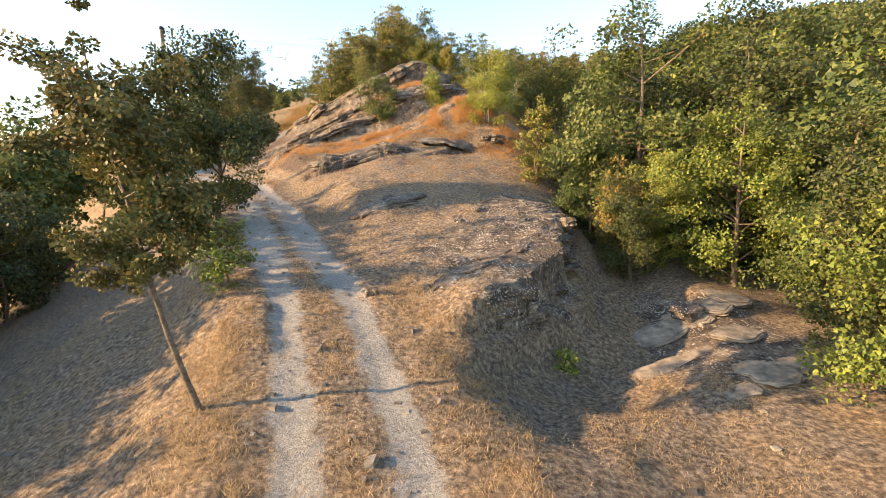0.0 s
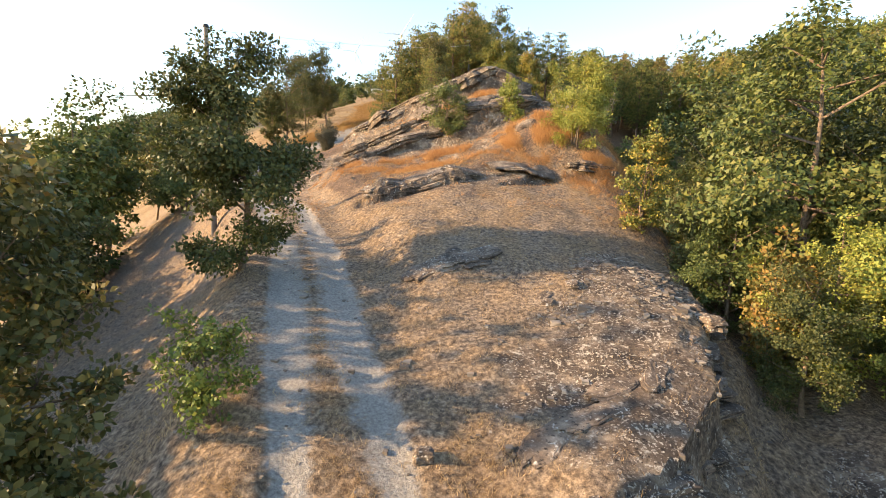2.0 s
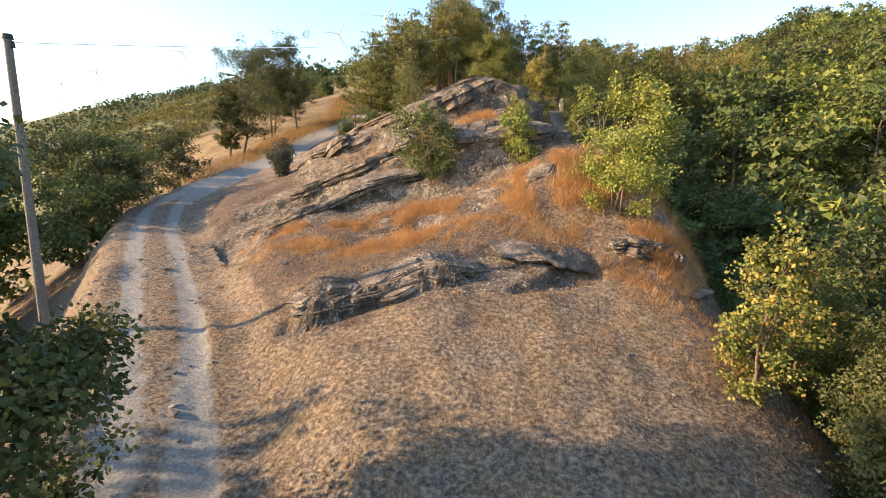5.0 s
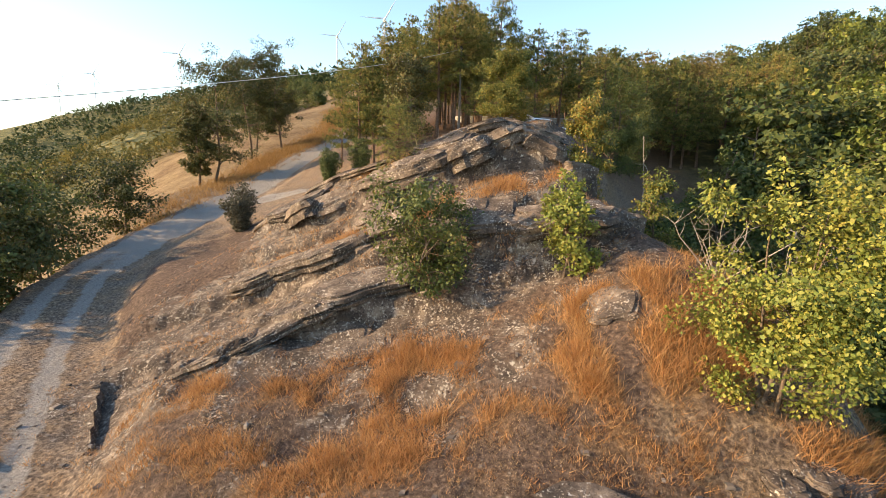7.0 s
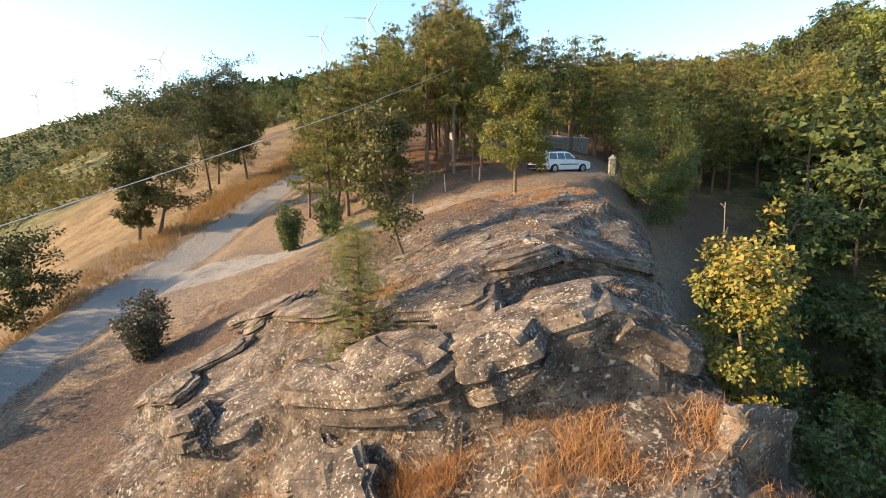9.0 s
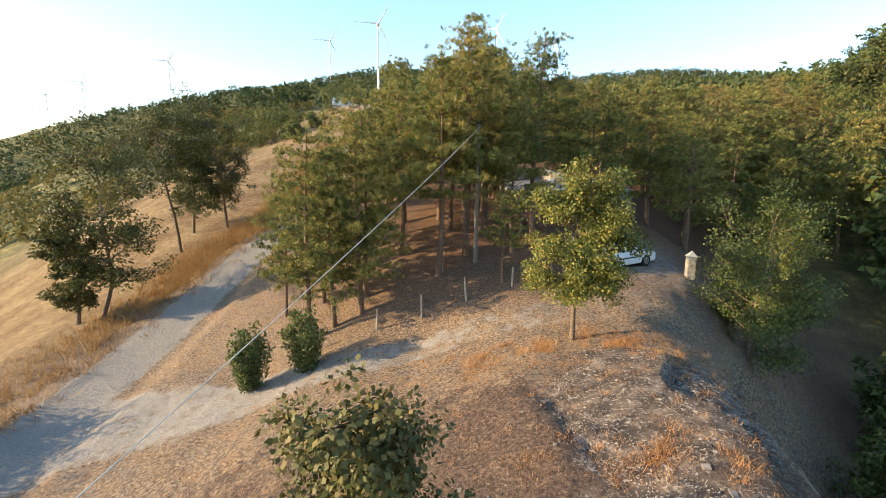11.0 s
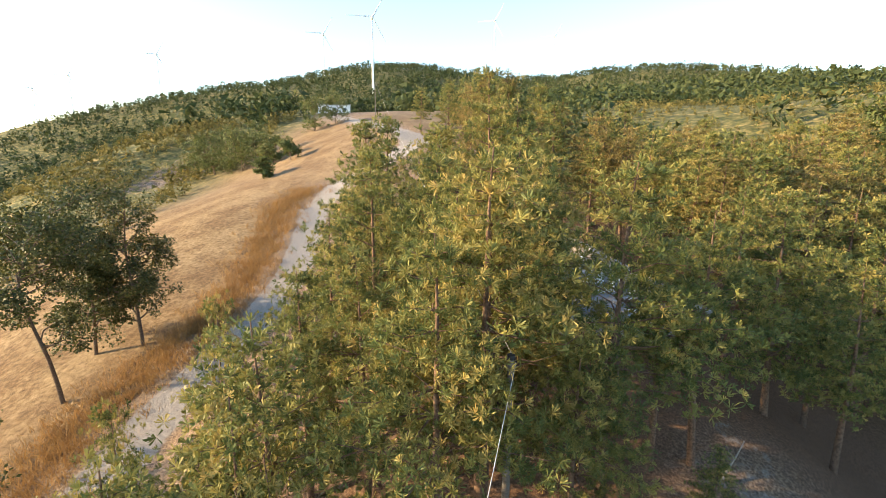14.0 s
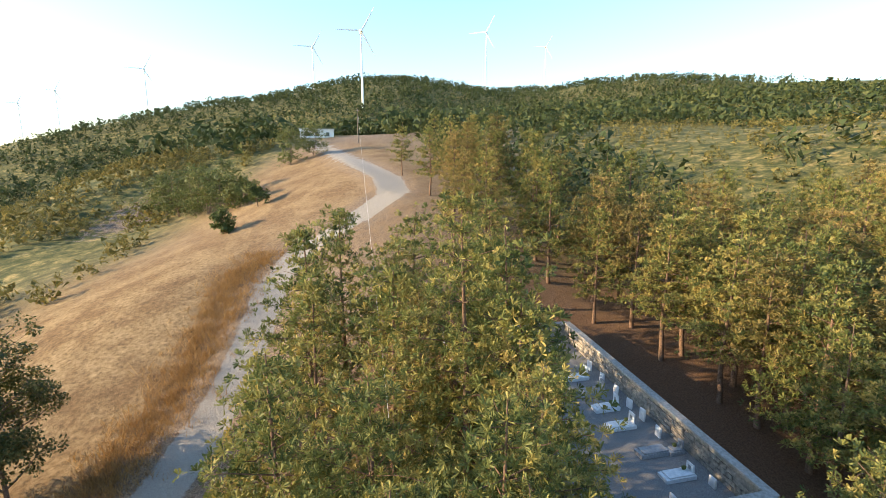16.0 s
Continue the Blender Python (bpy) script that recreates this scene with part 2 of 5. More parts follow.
# ---- the land ----
# road: centre, height and half width from the near bend up to the ridge
ROAD = [(-1.5, -12, -5.6, 1.4), (-1.3, 2, -2.75, 1.4), (-1.4, 6, -1.9, 1.4), (-3.5, 11.4, -0.65, 1.4), (-5.6, 15.2, 0.15, 1.4), (-8.5, 20.8, 1.15, 1.35), (-12.3, 26.2, 2.4, 1.35), (-17.2, 32.2, 3.05, 1.3), (-22, 38, 3.35, 1.3),
        (-25.5, 43.5, 4.1, 1.4), (-27.2, 50, 4.9, 1.6), (-28.6, 58, 5.9, 1.8), (-29, 66, 7.25, 1.9), (-29.4, 73, 8.8, 1.8), (-29.4, 82, 11.3, 1.7), (-28.2, 90, 13.4, 1.7), (-28.6, 98, 15.4, 1.7), (-30.2, 105, 17.3, 1.7), (-32.6, 114, 19.8, 1.8), (-31.5, 119.5, 22.3, 2.2), (-26.7, 124.5, 25.4, 2.2), (-23.2, 132, 28.4, 2.4), (-26, 140, 30.2, 2.4), (-33, 151, 32, 2.4), (-48, 178, 35, 2.5), (-60, 198, 37.5, 2.7), (-72, 225, 40.5, 2.8), (-88, 250, 42, 3)]
LANE = [(-26.5, 59.0, 3.6), (-20, 59.6, 2.3), (-14, 61.0, 1.4), (-8, 62.2, 1.25), (-2.5, 63.0, 2.2), (1.0, 66, 2.0), (1.6, 71, 1.8), (1.5, 77, 1.4)]
NEAR_SPOTS = [(-7, 8.7, -2.26), (-10.6, 10, -3.12), (-13, 16, -2.01), (-17, 23, -2.39), (1.3, 10.6, -1.59), (2.3, 8.6, -2.03), (6, 12.3, -2.07), (8, 14.2, -1.58), (9.4, 16.6, -1.72), (9, 9, -2.24), (4, 3, -2.97), (5, 8, -2.38), (7, 10, -2.2), (2.2, 15.8, 0.53), (2.8, 18, 1.04), (4.4, 27, 2.83), (-1.5, 17.2, 0.56), (2.4, 20.4, 1.42), (-3, 19.5, 1.45), (-4.6, 22.8, 2.22), (3.4, 25.3, 2.22), (1, 26.7, 3.11), (-6.6, 26.4, 3.08), (-4, 28.2, 4.16), (3.6, 29.5, 3.41)]
MOUND_SPOTS = [(0.2, 30, 4.17), (-2.4, 31.2, 5.36), (-7, 32, 4.63), (-10.4, 33, 5.1), (-15.8, 35, 3.49), (-6.7, 35, 6.04), (-2.2, 35.4, 7.43), (-11.7, 36.5, 5.03), (-0.9, 37.2, 9.12), (-10.3, 39.4, 7.48), (-2.3, 39.5, 10.48), (-5.6, 39.8, 10.5), (-12.8, 41, 7.4), (-7.5, 41.8, 10.77), (-2.6, 42.5, 11.8), (-14, 44, 8.19), (-3.6, 48, 12.43), (-9, 48, 11.04), (-17.5, 46, 5.74), (-3, 54, 12.86), (-15.2, 55.5, 9.31), (-0.8, 57, 12.52), (4, 31.8, 4.79), (3.6, 33.6, 6.35), (1.3, 34.1, 7.81), (-0.3, 34.8, 8.17), (2.5, 34.6, 7.42), (1.8, 37.8, 6.59), (1, 41.2, 7.21), (-1, 48, 12.43), (-0.8, 53, 12.66)]
PLATEAU_SPOTS = [(-5.8, 57, 12.26), (-4, 60.5, 12.2), (-11, 62, 10.48), (-19, 62.5, 8.5), (0.2, 63, 12.9), (3.4, 68, 13.08), (0, 70, 13.16), (-14.6, 65.2, 11.04), (-8, 68, 13.15), (-3.5, 76.4, 14.99), (3.7, 78.6, 14.6), (5, 92, 14.87), (-3, 108, 16.76), (-20, 78, 13.15), (-20, 95, 16.13), (-18, 112, 21.03), (-16, 125, 26.3), (-37, 64, 6.4), (-38, 81, 10.11), (-50, 92, 11.19), (-44, 112, 18.88), (-65, 139, 18.98), (-86, 160, 20.5), (-99, 142, 17.21), (-97, 153, 19.03), (-112, 168, 25), (-117, 191, 28.99), (-118, 216, 32.92), (-112, 250, 39.96), (-75, 128, 15.84)]
EAST_SPOTS = [(9.5, 31, -4.5), (8.5, 38, -3.5), (7.8, 46, -1.5), (7.8, 55, 1.5), (11, 66, 4.5), (11, 80, 9.5), (8, 19, -1.0), (11, 18.5, -1.6), (14, 20, -2.4), (15, 40, -8), (16, 60, -3.5), (24, 30, -3), (32, 55, 4), (34, 85, 11), (30, 112, 18), (60, 60, 15), (70, 130, 31),
              (110, 230, 42), (0, -25, -9), (60, -10, 2), (-30, -10, -11), (20, 130, 20), (10, 170, 30), (88, 157, 40), (71, 163, 40), (73, 215, 42.5), (125, 150, 46), (100, 120, 32)]
FAR_SPOTS = [(-30, 30, -5.5), (-42, 50, -3), (-62, 75, -1), (-92, 110, 5), (-110, 60, -28), (-178, 190, -10), (-150, 300, 3.42), (-324, 344, 20.4), (-341, 414, 39.74), (-349, 500, 68.08), (-312, 585, 95.37), (-248, 671, 120.98), (-188, 723, 136.34), (-130, 746, 142.39), (-31, 786, 126.7), (92, 810, 133.65), (156, 747, 133.27), (213, 624, 113.59), (186, 472, 77.78), (145, 324, 65.9), (-60, 450, 67.14), (60, 500, 74.26), (-200, -200, -30), (300, 200, 45), (400, 700, 128.87), (-700, 600, 15.08), (0, 1200, 101.14), (-120, 360, 35.77), (0, 300, 48.28)]


def smooth(e0, e1, v):
    t = np.clip((v - e0) / (e1 - e0), 0, 1)
    return t * t * (3 - 2 * t)


SPOTS = np.array([(x, y, z) for x, y, z, w in ROAD[1:]] + NEAR_SPOTS + MOUND_SPOTS + PLATEAU_SPOTS + EAST_SPOTS + FAR_SPOTS, float)
SOFT = np.clip(np.hypot(SPOTS[:, 0] + 6, SPOTS[:, 1] - 45) / 14, 1.2, 30)


def basis(x, y):
    d2 = (x[:, None] - SPOTS[:, 0]) ** 2 + (y[:, None] - SPOTS[:, 1]) ** 2
    return np.c_[np.sqrt(d2 + SOFT**2), np.ones(len(x)), x * 0.01, y * 0.01]


_n = len(SPOTS)
_a = np.zeros((_n + 3, _n + 3))
_a[:_n] = basis(SPOTS[:, 0], SPOTS[:, 1])
_a[:_n, :_n] -= np.eye(_n) * 0.35
_a[_n:, :_n] = _a[:_n, _n:].T
WEIGHTS = np.linalg.solve(_a, np.r_[SPOTS[:, 2], 0, 0, 0])


def polyline_distance(x, y, line):
    """Distance to a polyline, the signed side (right is positive), and the share along it."""
    best, side, along = np.full(len(x), 1e9), np.zeros(len(x)), np.zeros(len(x))
    for k, (p, q) in enumerate(zip(line[:-1], line[1:])):
        dx, dy = q[0] - p[0], q[1] - p[1]
        t = np.clip(((x - p[0]) * dx + (y - p[1]) * dy) / (dx * dx + dy * dy), 0, 1)
        ox, oy = x - p[0] - t * dx, y - p[1] - t * dy
        d = np.hypot(ox, oy)
        m = d < best
        best[m], side[m], along[m] = d[m], np.sign(ox * dy - oy * dx)[m], (k + t)[m]
    return best, side, along


LEDGE = [(-1.3, 10.25), (0.25, 10.85), (1.75, 12.35), (3.1, 14.6), (3.85, 17.6), (4.8, 25), (5.3, 29)]
EAST_EDGE = [(6.2, 28), (5.6, 31.0), (4.0, 34.4), (2.0, 36.8), (-0.8, 39.2), (-0.7, 44), (0.0, 50), (0.2, 55), (0.8, 58.5), (3.4, 62), (5.4, 68), (7, 80)]


def fbm(x, y, scale, seed=0.0, octaves=4):
    out, amp = np.zeros(len(x)), 1.0
    for o in range(octaves):
        a, b = x / scale * 2**o + seed + 13.7 * o, y / scale * 2**o - seed + 7.1 * o
        ia, ib = np.floor(a), np.floor(b)
        fa, fb = a - ia, b - ib
        fa, fb = fa * fa * (3 - 2 * fa), fb * fb * (3 - 2 * fb)
        def hashed(u, v):
            s = np.sin(u * 127.1 + v * 311.7 + seed * 3.3) * 43758.5453
            return s - np.floor(s)
        v = (hashed(ia, ib) * (1 - fa) + hashed(ia + 1, ib) * fa) * (1 - fb) + (hashed(ia, ib + 1) * (1 - fa) + hashed(ia + 1, ib + 1) * fa) * fb
        out += amp * (v - 0.5)
        amp *= 0.5
    return out


# edges of the tilted stone beds: line, height of the step
BEDS = [([(-8.2, 26.2), (-6.0, 27.2), (-3.3, 28.1)], 0.7), ([(-13.0, 33.4), (-11.4, 33.7), (-10.2, 34.2)], 0.38), ([(-11.2, 34.9), (-9.3, 34.9), (-7.0, 35.5)], 0.5),
        ([(-13.9, 37.8), (-12.3, 38.1), (-10.2, 37.6), (-8.2, 37.8)], 0.5), ([(-13.2, 41.4), (-11.6, 40.3), (-9.9, 40.4), (-8.3, 39.8), (-5.8, 39.2), (-3.4, 39.5), (-2.0, 39.7)], 0.85),
        ([(-7.6, 41.2), (-5.9, 40.9), (-5.0, 41.5), (-3.6, 42.3), (-2.2, 43.1)], 0.4), ([(-5.6, 36.8), (-3.5, 36.4), (-2.2, 36.3), (-0.9, 36.4)], 0.6),
        ([(-16.2, 43.8), (-14.8, 42.9), (-13.0, 42.4)], 0.35), ([(-14.5, 46.5), (-11.8, 44.6), (-9.7, 43.2)], 0.3),
        ([(-2.6, 29.2), (-1.2, 29.0), (0.5, 29.4)], 0.13)]


def tall(x, y):
    """Where the long dry grass grows in clumps."""
    def clump(cx, cy, rx, ry, k):
        return k * np.exp(-(((x - cx) / rx) ** 2 + ((y - cy) / ry) ** 2))
    p = clump(-3.6, 33.6, 3.0, 1.3, 1.3) + clump(0.8, 33.0, 2.4, 1.6, 1.3) + clump(-6.6, 36.6, 2.6, 0.7, 1.0) + clump(2.4, 30.2, 1.6, 1.6, 0.8) + clump(-9.5, 32.9, 3.6, 0.6, 0.9) + clump(-7, 38.5, 5, 0.5, 0.9) + clump(-4, 38.6, 3.5, 0.55, 1.0) + clump(-8.2, 33.6, 2.0, 0.6, 0.9)
    p += clump(-1.2, 32.4, 5.0, 1.0, 1.0) + clump(-8.0, 31.2, 3.5, 0.7, 0.8) + clump(3.4, 32.6, 1.6, 1.6, 0.9)
    p += clump(-5, 58.6, 4, 1.6, 0.5) + clump(-11, 39.4, 1.6, 0.8, 0.9) + clump(-8.5, 30.2, 3.0, 0.6, 0.7) + clump(-5.5, 30.6, 2.0, 0.4, 0.5) + clump(-6.5, 32.3, 4.0, 0.6, 0.6) + clump(-1.0, 31.5, 2.4, 0.7, 0.5) + clump(-10.5, 36.3, 3.0, 0.5, 0.7) + clump(5, 26.5, 1.4, 2.0, 0.7) + clump(-9.0, 43.6, 2.0, 0.5, 0.7) + clump(-3.4, 51.5, 2.2, 0.8, 0.5)
    return np.clip(p, 0, 1) * smooth(-0.2, 0.22, fbm(x, y, 0.9, 31.0)) * (polyline_distance(x, y, [(q[0], q[1]) for q in ROAD])[0] > 2.4)


def verge(x, y):
    """Orange grass on the strip between the wheel tracks and on the near banks."""
    d = polyline_distance(x, y, [(q[0], q[1]) for q in ROAD])[0]
    near = 1 - smooth(11, 17, y)
    return np.clip(0.75 * np.exp(-((d / 0.36) ** 2)) * near + 0.95 * np.exp(-(((d - 2.15) / 0.6) ** 2)) * near, 0, 1) * smooth(-0.32, 0.12, fbm(x, y, 1.3, 33.0, 3))


def rockiness(x, y):
    """Where bare stone lies: the mound, the ledge by the track and the slabs in the hollow."""
    def blob(cx, cy, rx, ry, turn=0.0):
        c, s = math.cos(turn), math.sin(turn)
        u, v = (x - cx) * c + (y - cy) * s, (y - cy) * c - (x - cx) * s
        return np.exp(-((u / rx) ** 2 + (v / ry) ** 2) ** 2)
    r = 0.95 * blob(-5.5, 43.5, 7.5, 6.5) + 0.5 * blob(-8, 34, 9, 5) + 0.75 * blob(1.0, 14.5, 2.6, 3.4) + 0.7 * blob(6.8, 12.8, 2.6, 3.2) + 0.9 * blob(2.2, 19.3, 1.8, 2.5)
    r += 0.6 * blob(-3.5, 28.2, 3.6, 0.9, 0.1) + 0.6 * blob(-14, 37, 4, 5) + 0.85 * blob(-2.6, 54.5, 3.6, 4.5)
    for line, h in BEDS:
        r += 0.7 * np.exp(-((polyline_distance(x, y, line)[0] / 0.7) ** 2))
    return np.clip(r, 0, 1)


def land(x, y):
    x, y = np.asarray(x, float).ravel(), np.asarray(y, float).ravel()
    z = np.empty(len(x))
    for k in range(0, len(x), 20000):
        z[k : k + 20000] = basis(x[k : k + 20000], y[k : k + 20000]) @ WEIGHTS
    # the step of the ledge and the cliff of the mound
    d, side, along = polyline_distance(x, y, LEDGE)
    s = d * side + 0.34 * fbm(x, y, 1.7, 4.0, 4)
    step = 0.62 * smooth(0, 0.12, s) + 0.38 * smooth(0.7, 1.0, s)
    rim = np.interp(along, [0, 1, 2, 3, 4, 5], [0.25, 0.9, 0.85, 0.45, 0.15, 0])
    foot = np.interp(along, [0, 1, 2, 3, 4, 5, 6], [0.05, 0.55, 0.85, 1.0, 0.9, 0.5, 0])
    z += (rim * np.exp(-((np.minimum(s, 0) / 1.7) ** 2)) * (1 - step) - foot * step * (1 - smooth(1.8, 4.5, s))) * (d < 6)
    d, side, along = polyline_distance(x, y, EAST_EDGE)
    s = d * side + 0.8 * fbm(x, y, 2.5, 9.0, 3)
    lift = smooth(0.2, 2.0, along) * (1 - smooth(8.5, 10, along)) * (1 + 0.6 * np.exp(-((along - 4) / 1.2) ** 2))
    z += lift * (0.2 * np.exp(-((s + 0.6) / 1.3) ** 2) * (s < 0) + 0.0)
    z -= lift * 2.4 * smooth(-0.1, 1.0, s) * (1 - smooth(3, 8, s))
    # road bed
    rx = [(p[0], p[1]) for p in ROAD]
    d, side, along = polyline_distance(x, y, rx)
    rz = np.interp(along, np.arange(len(ROAD)), [p[2] for p in ROAD])
    bed = 1 - smooth(1.6, 4.0, d)
    z = z * (1 - bed) + rz * bed
    near = np.exp(-((np.hypot(x + 6, y - 35) / 60) ** 4))
    track = np.exp(-(((d - 0.86) / 0.3) ** 2))
    z -= near * 0.055 * track * (y < 60)
    z += near * (d > 1.2) * 0.22 * fbm(x, y, 2.2, 1.0) + near * 0.05 * fbm(x, y, 0.5, 2.0, 3)
    # bedded stone stands in steps that dip to the west
    r = rockiness(x, y)
    q = (z - 0.36 * x + 0.75 * fbm(x, y, 5.0, 6.0, 2) + 0.05 * fbm(x, y, 1.1, 7.0, 2)) / 1.5
    saw = q - np.floor(q)
    mound = smooth(0.28, 0.6, r + 0.3 * fbm(x, y, 4.0, 5.0, 2)) * (d > 2.4) * (0.12 + 0.88 * smooth(23, 27, y))
    z += mound * 0.52 * (0.75 + 0.9 * fbm(x, y, 5.0, 15.0, 2)).clip(0.15, 1.0) * (smooth(0.80, 0.93, saw) - saw)
    q = (z - 0.36 * x + 0.25 * fbm(x, y, 2.0, 16.0, 3)) / 0.24
    saw = q - np.floor(q)
    z += mound * 0.06 * (0.5 + 1.2 * fbm(x, y, 2.4, 18.0, 2)).clip(0.0, 1.0) * (smooth(0.70, 0.95, saw) - saw)
    for line, h in BEDS:
        b, side, along = polyline_distance(x, y, line)
        s = b * side + 0.22 * fbm(x, y, 0.9, 14.0, 3)
        ends = smooth(0, 0.35, along) * (1 - smooth(len(line) - 1.35, len(line) - 1, along))
        z += 0.95 * h * ends**0.6 * (1 + 0.7 * fbm(x, y, 1.6, 17.0, 2)) * (1 - smooth(-0.05, 0.09, s)) * np.exp(-((np.minimum(s, 0) / 1.7) ** 2)) * (b < 4) * (ends > 0)
    u, v = (x - 4.7) * -0.345 + (y - 89) * 0.9386, (x - 4.7) * -0.9386 + (y - 89) * -0.3448
    yard = smooth(-0.3, 0.3, u) * (1 - smooth(20.6, 21.2, u)) * smooth(-0.3, 0.3, v) * (1 - smooth(11.2, 11.8, v))
    z += yard * (15.1 + 0.085 * u - 0.25 - z)
    far = smooth(150, 420, np.hypot(x, y - 40))
    z += far * 16 * fbm(x, y, 160, 3.0, 4)
    return z


def ground(x, y):
    return float(land([x], [y])[0])


def spaced(parts):
    """Grid lines: (start, end, step) stretches joined end to end, then growing steps to the far end."""
    v = []
    for a, b, s in parts:
        v += list(np.arange(a, b, s))
    return v


def growing(a, b, step, factor):
    v = []
    while abs(a) < abs(b):
        v.append(a)
        a += math.copysign(step, b)
        step *= factor
    return v


def mesh_np(name, verts, quads=None, tris=None, mat=None, smooth_faces=False):
    """A mesh from arrays."""
    verts = np.asarray(verts, np.float32)
    q = np.zeros((0, 4), np.int32) if quads is None else np.asarray(quads, np.int32).reshape(-1, 4)
    t = np.zeros((0, 3), np.int32) if tris is None else np.asarray(tris, np.int32).reshape(-1, 3)
    me = bpy.data.meshes.new(name)
    me.vertices.add(len(verts))
    me.vertices.foreach_set("co", verts.ravel())
    me.loops.add(q.size + t.size)
    me.loops.foreach_set("vertex_index", np.r_[q.ravel(), t.ravel()].astype(np.int32))
    me.polygons.add(len(q) + len(t))
    me.polygons.foreach_set("loop_start", np.r_[np.arange(len(q)) * 4, q.size + np.arange(len(t)) * 3].astype(np.int32))
    me.polygons.foreach_set("use_smooth", np.full(len(q) + len(t), smooth_faces))
    me.update(calc_edges=True)
    me.validate()
    if mat:
        me.materials.append(mat)
    return me


def part(name, data, mat, parent, label=""):
    """One mesh object under a thing or a part; data is a mesh or a bmesh."""
    if isinstance(data, bmesh.types.BMesh):
        me = bpy.data.meshes.new(name)
        data.to_mesh(me)
        data.free()
    else:
        me = data
    if mat and not len(me.materials):
        me.materials.append(mat)
    ob = new(name, me)
    ob.parent = parent
    if label:
        ob["label"] = label
    return ob


def thing(name, place, label, category, group="", kind="", turn=0.0, scale=1.0):
    e = new(name)
    e.matrix_world = pose(*place, 0, 0, turn) @ Matrix.Diagonal((scale, scale, scale, 1))
    return tagged(e, label, category, group, kind)


xs = growing(-32, -1600, 1.0, 1.13)[::-1] + spaced([(-31.5, -16, 0.35), (-16, 3.4, 0.135), (3.4, 12, 0.3)]) + growing(12, 1600, 0.6, 1.13)
ys = growing(-1, -400, 1.0, 1.3)[::-1] + spaced([(0, 8, 0.4), (8, 26.5, 0.22), (26.5, 47, 0.135), (47, 50, 0.2), (50, 72, 0.3), (72, 130, 0.8)]) + growing(130, 2400, 1.0, 1.045)
gx, gy = np.meshgrid(np.array(xs), np.array(ys))
gx, gy = gx.ravel(), gy.ravel()
gz = land(gx, gy)
W, H = len(xs), len(ys)
i = (np.arange(H - 1)[:, None] * W + np.arange(W - 1)).ravel()
me = mesh_np("ground", np.c_[gx, gy, gz], quads=np.c_[i, i + 1, i + 1 + W, i + W], mat=M_LAND, smooth_faces=True)
me.polygons.foreach_set("use_smooth", rockiness(gx[i], gy[i]) < 0.5)
dr, side, along = polyline_distance(gx, gy, [(p[0], p[1]) for p in ROAD])
half = np.interp(along, np.arange(len(ROAD)), [p[3] for p in ROAD])
upper = np.maximum(smooth(40, 52, gy), 0.72 * smooth(10.5, 15, gy) * (1 - smooth(22.5, 26, gy)))
track = np.exp(-(((dr - 0.86) / 0.36) ** 2))
full = 1 - smooth(0.55, 1.3, dr / half)
strip = np.exp(-((dr / 0.34) ** 2)) * (1 - smooth(40, 50, gy))
gravel = np.clip((1 - upper) * (0.80 * track + 0.16 * full) + upper * full * (1 - 0.55 * strip), 0, 1)
dl, _, al = polyline_distance(gx, gy, [(p[0], p[1]) for p in LANE])
gravel = np.maximum(gravel, (0.64 - 0.30 * smooth(1.0, 4.4, al)) * (1 - smooth(0.6, 1.25, dl / np.interp(al, np.arange(len(LANE)), [p[2] for p in LANE]))))
dust = np.exp(-(np.hypot((gx - 1.0) / 4.0, (gy - 70) / 6.5) ** 4))
gravel = np.maximum(gravel, 0.42 * dust)
wood = (1 - dust) * np.exp(-((np.hypot((gx + 2) / 22, (gy - 90) / 29)) ** 4)) * smooth(62.5, 66, gy - 0.05 * gx)
fld = smooth(2.6, 7, dr * -side) * np.exp(-((np.hypot((gx + 50) / 30, (gy - 92) / 48)) ** 4)) * (side < 0) * smooth(45, 60, gy)
fld = np.maximum(fld, 0.85 * smooth(2.4, 5, dr) * np.exp(-((np.hypot((gx + 40) / 30, (gy - 155) / 42)) ** 4)))
scr = smooth(250, 330, gy - gx * 0.4) * (1 - fld)
scr = np.maximum(scr, smooth(52, 68, -gx - 0.02 * gy) * (1 - fld))
scr = np.maximum(scr, smooth(112, 130, gy) * smooth(-14, 4, gx) * (1 - fld))
scr = np.maximum(scr, smooth(10, 22, gx))
bare = np.exp(-(np.hypot((gx + 9) / 14, (gy - 41) / 15.5) ** 6)) * smooth(2.2, 3.2, dr)
for name, v in (("bare", bare), ("long_grass", 0.85 * np.maximum(tall(gx, gy), 0.4 * verge(gx, gy))), ("gravel", gravel), ("rock", np.maximum(rockiness(gx, gy), 0.8 * np.exp(-(np.hypot((gx + 86) / 9, (gy - 160) / 16) ** 2)))), ("needle", np.clip(wood, 0, 1)), ("field", np.clip(fld, 0, 1)), ("scrub", np.clip(scr, 0, 1))):
    a = me.attributes.new(name, "FLOAT", "POINT")
    a.data.foreach_set("value", v.astype(np.float32))
tagged(new("ground", me), "sunburnt hillside of dry grass, stone and gravel track", "ground", kind="structure")


# ---- plants ----


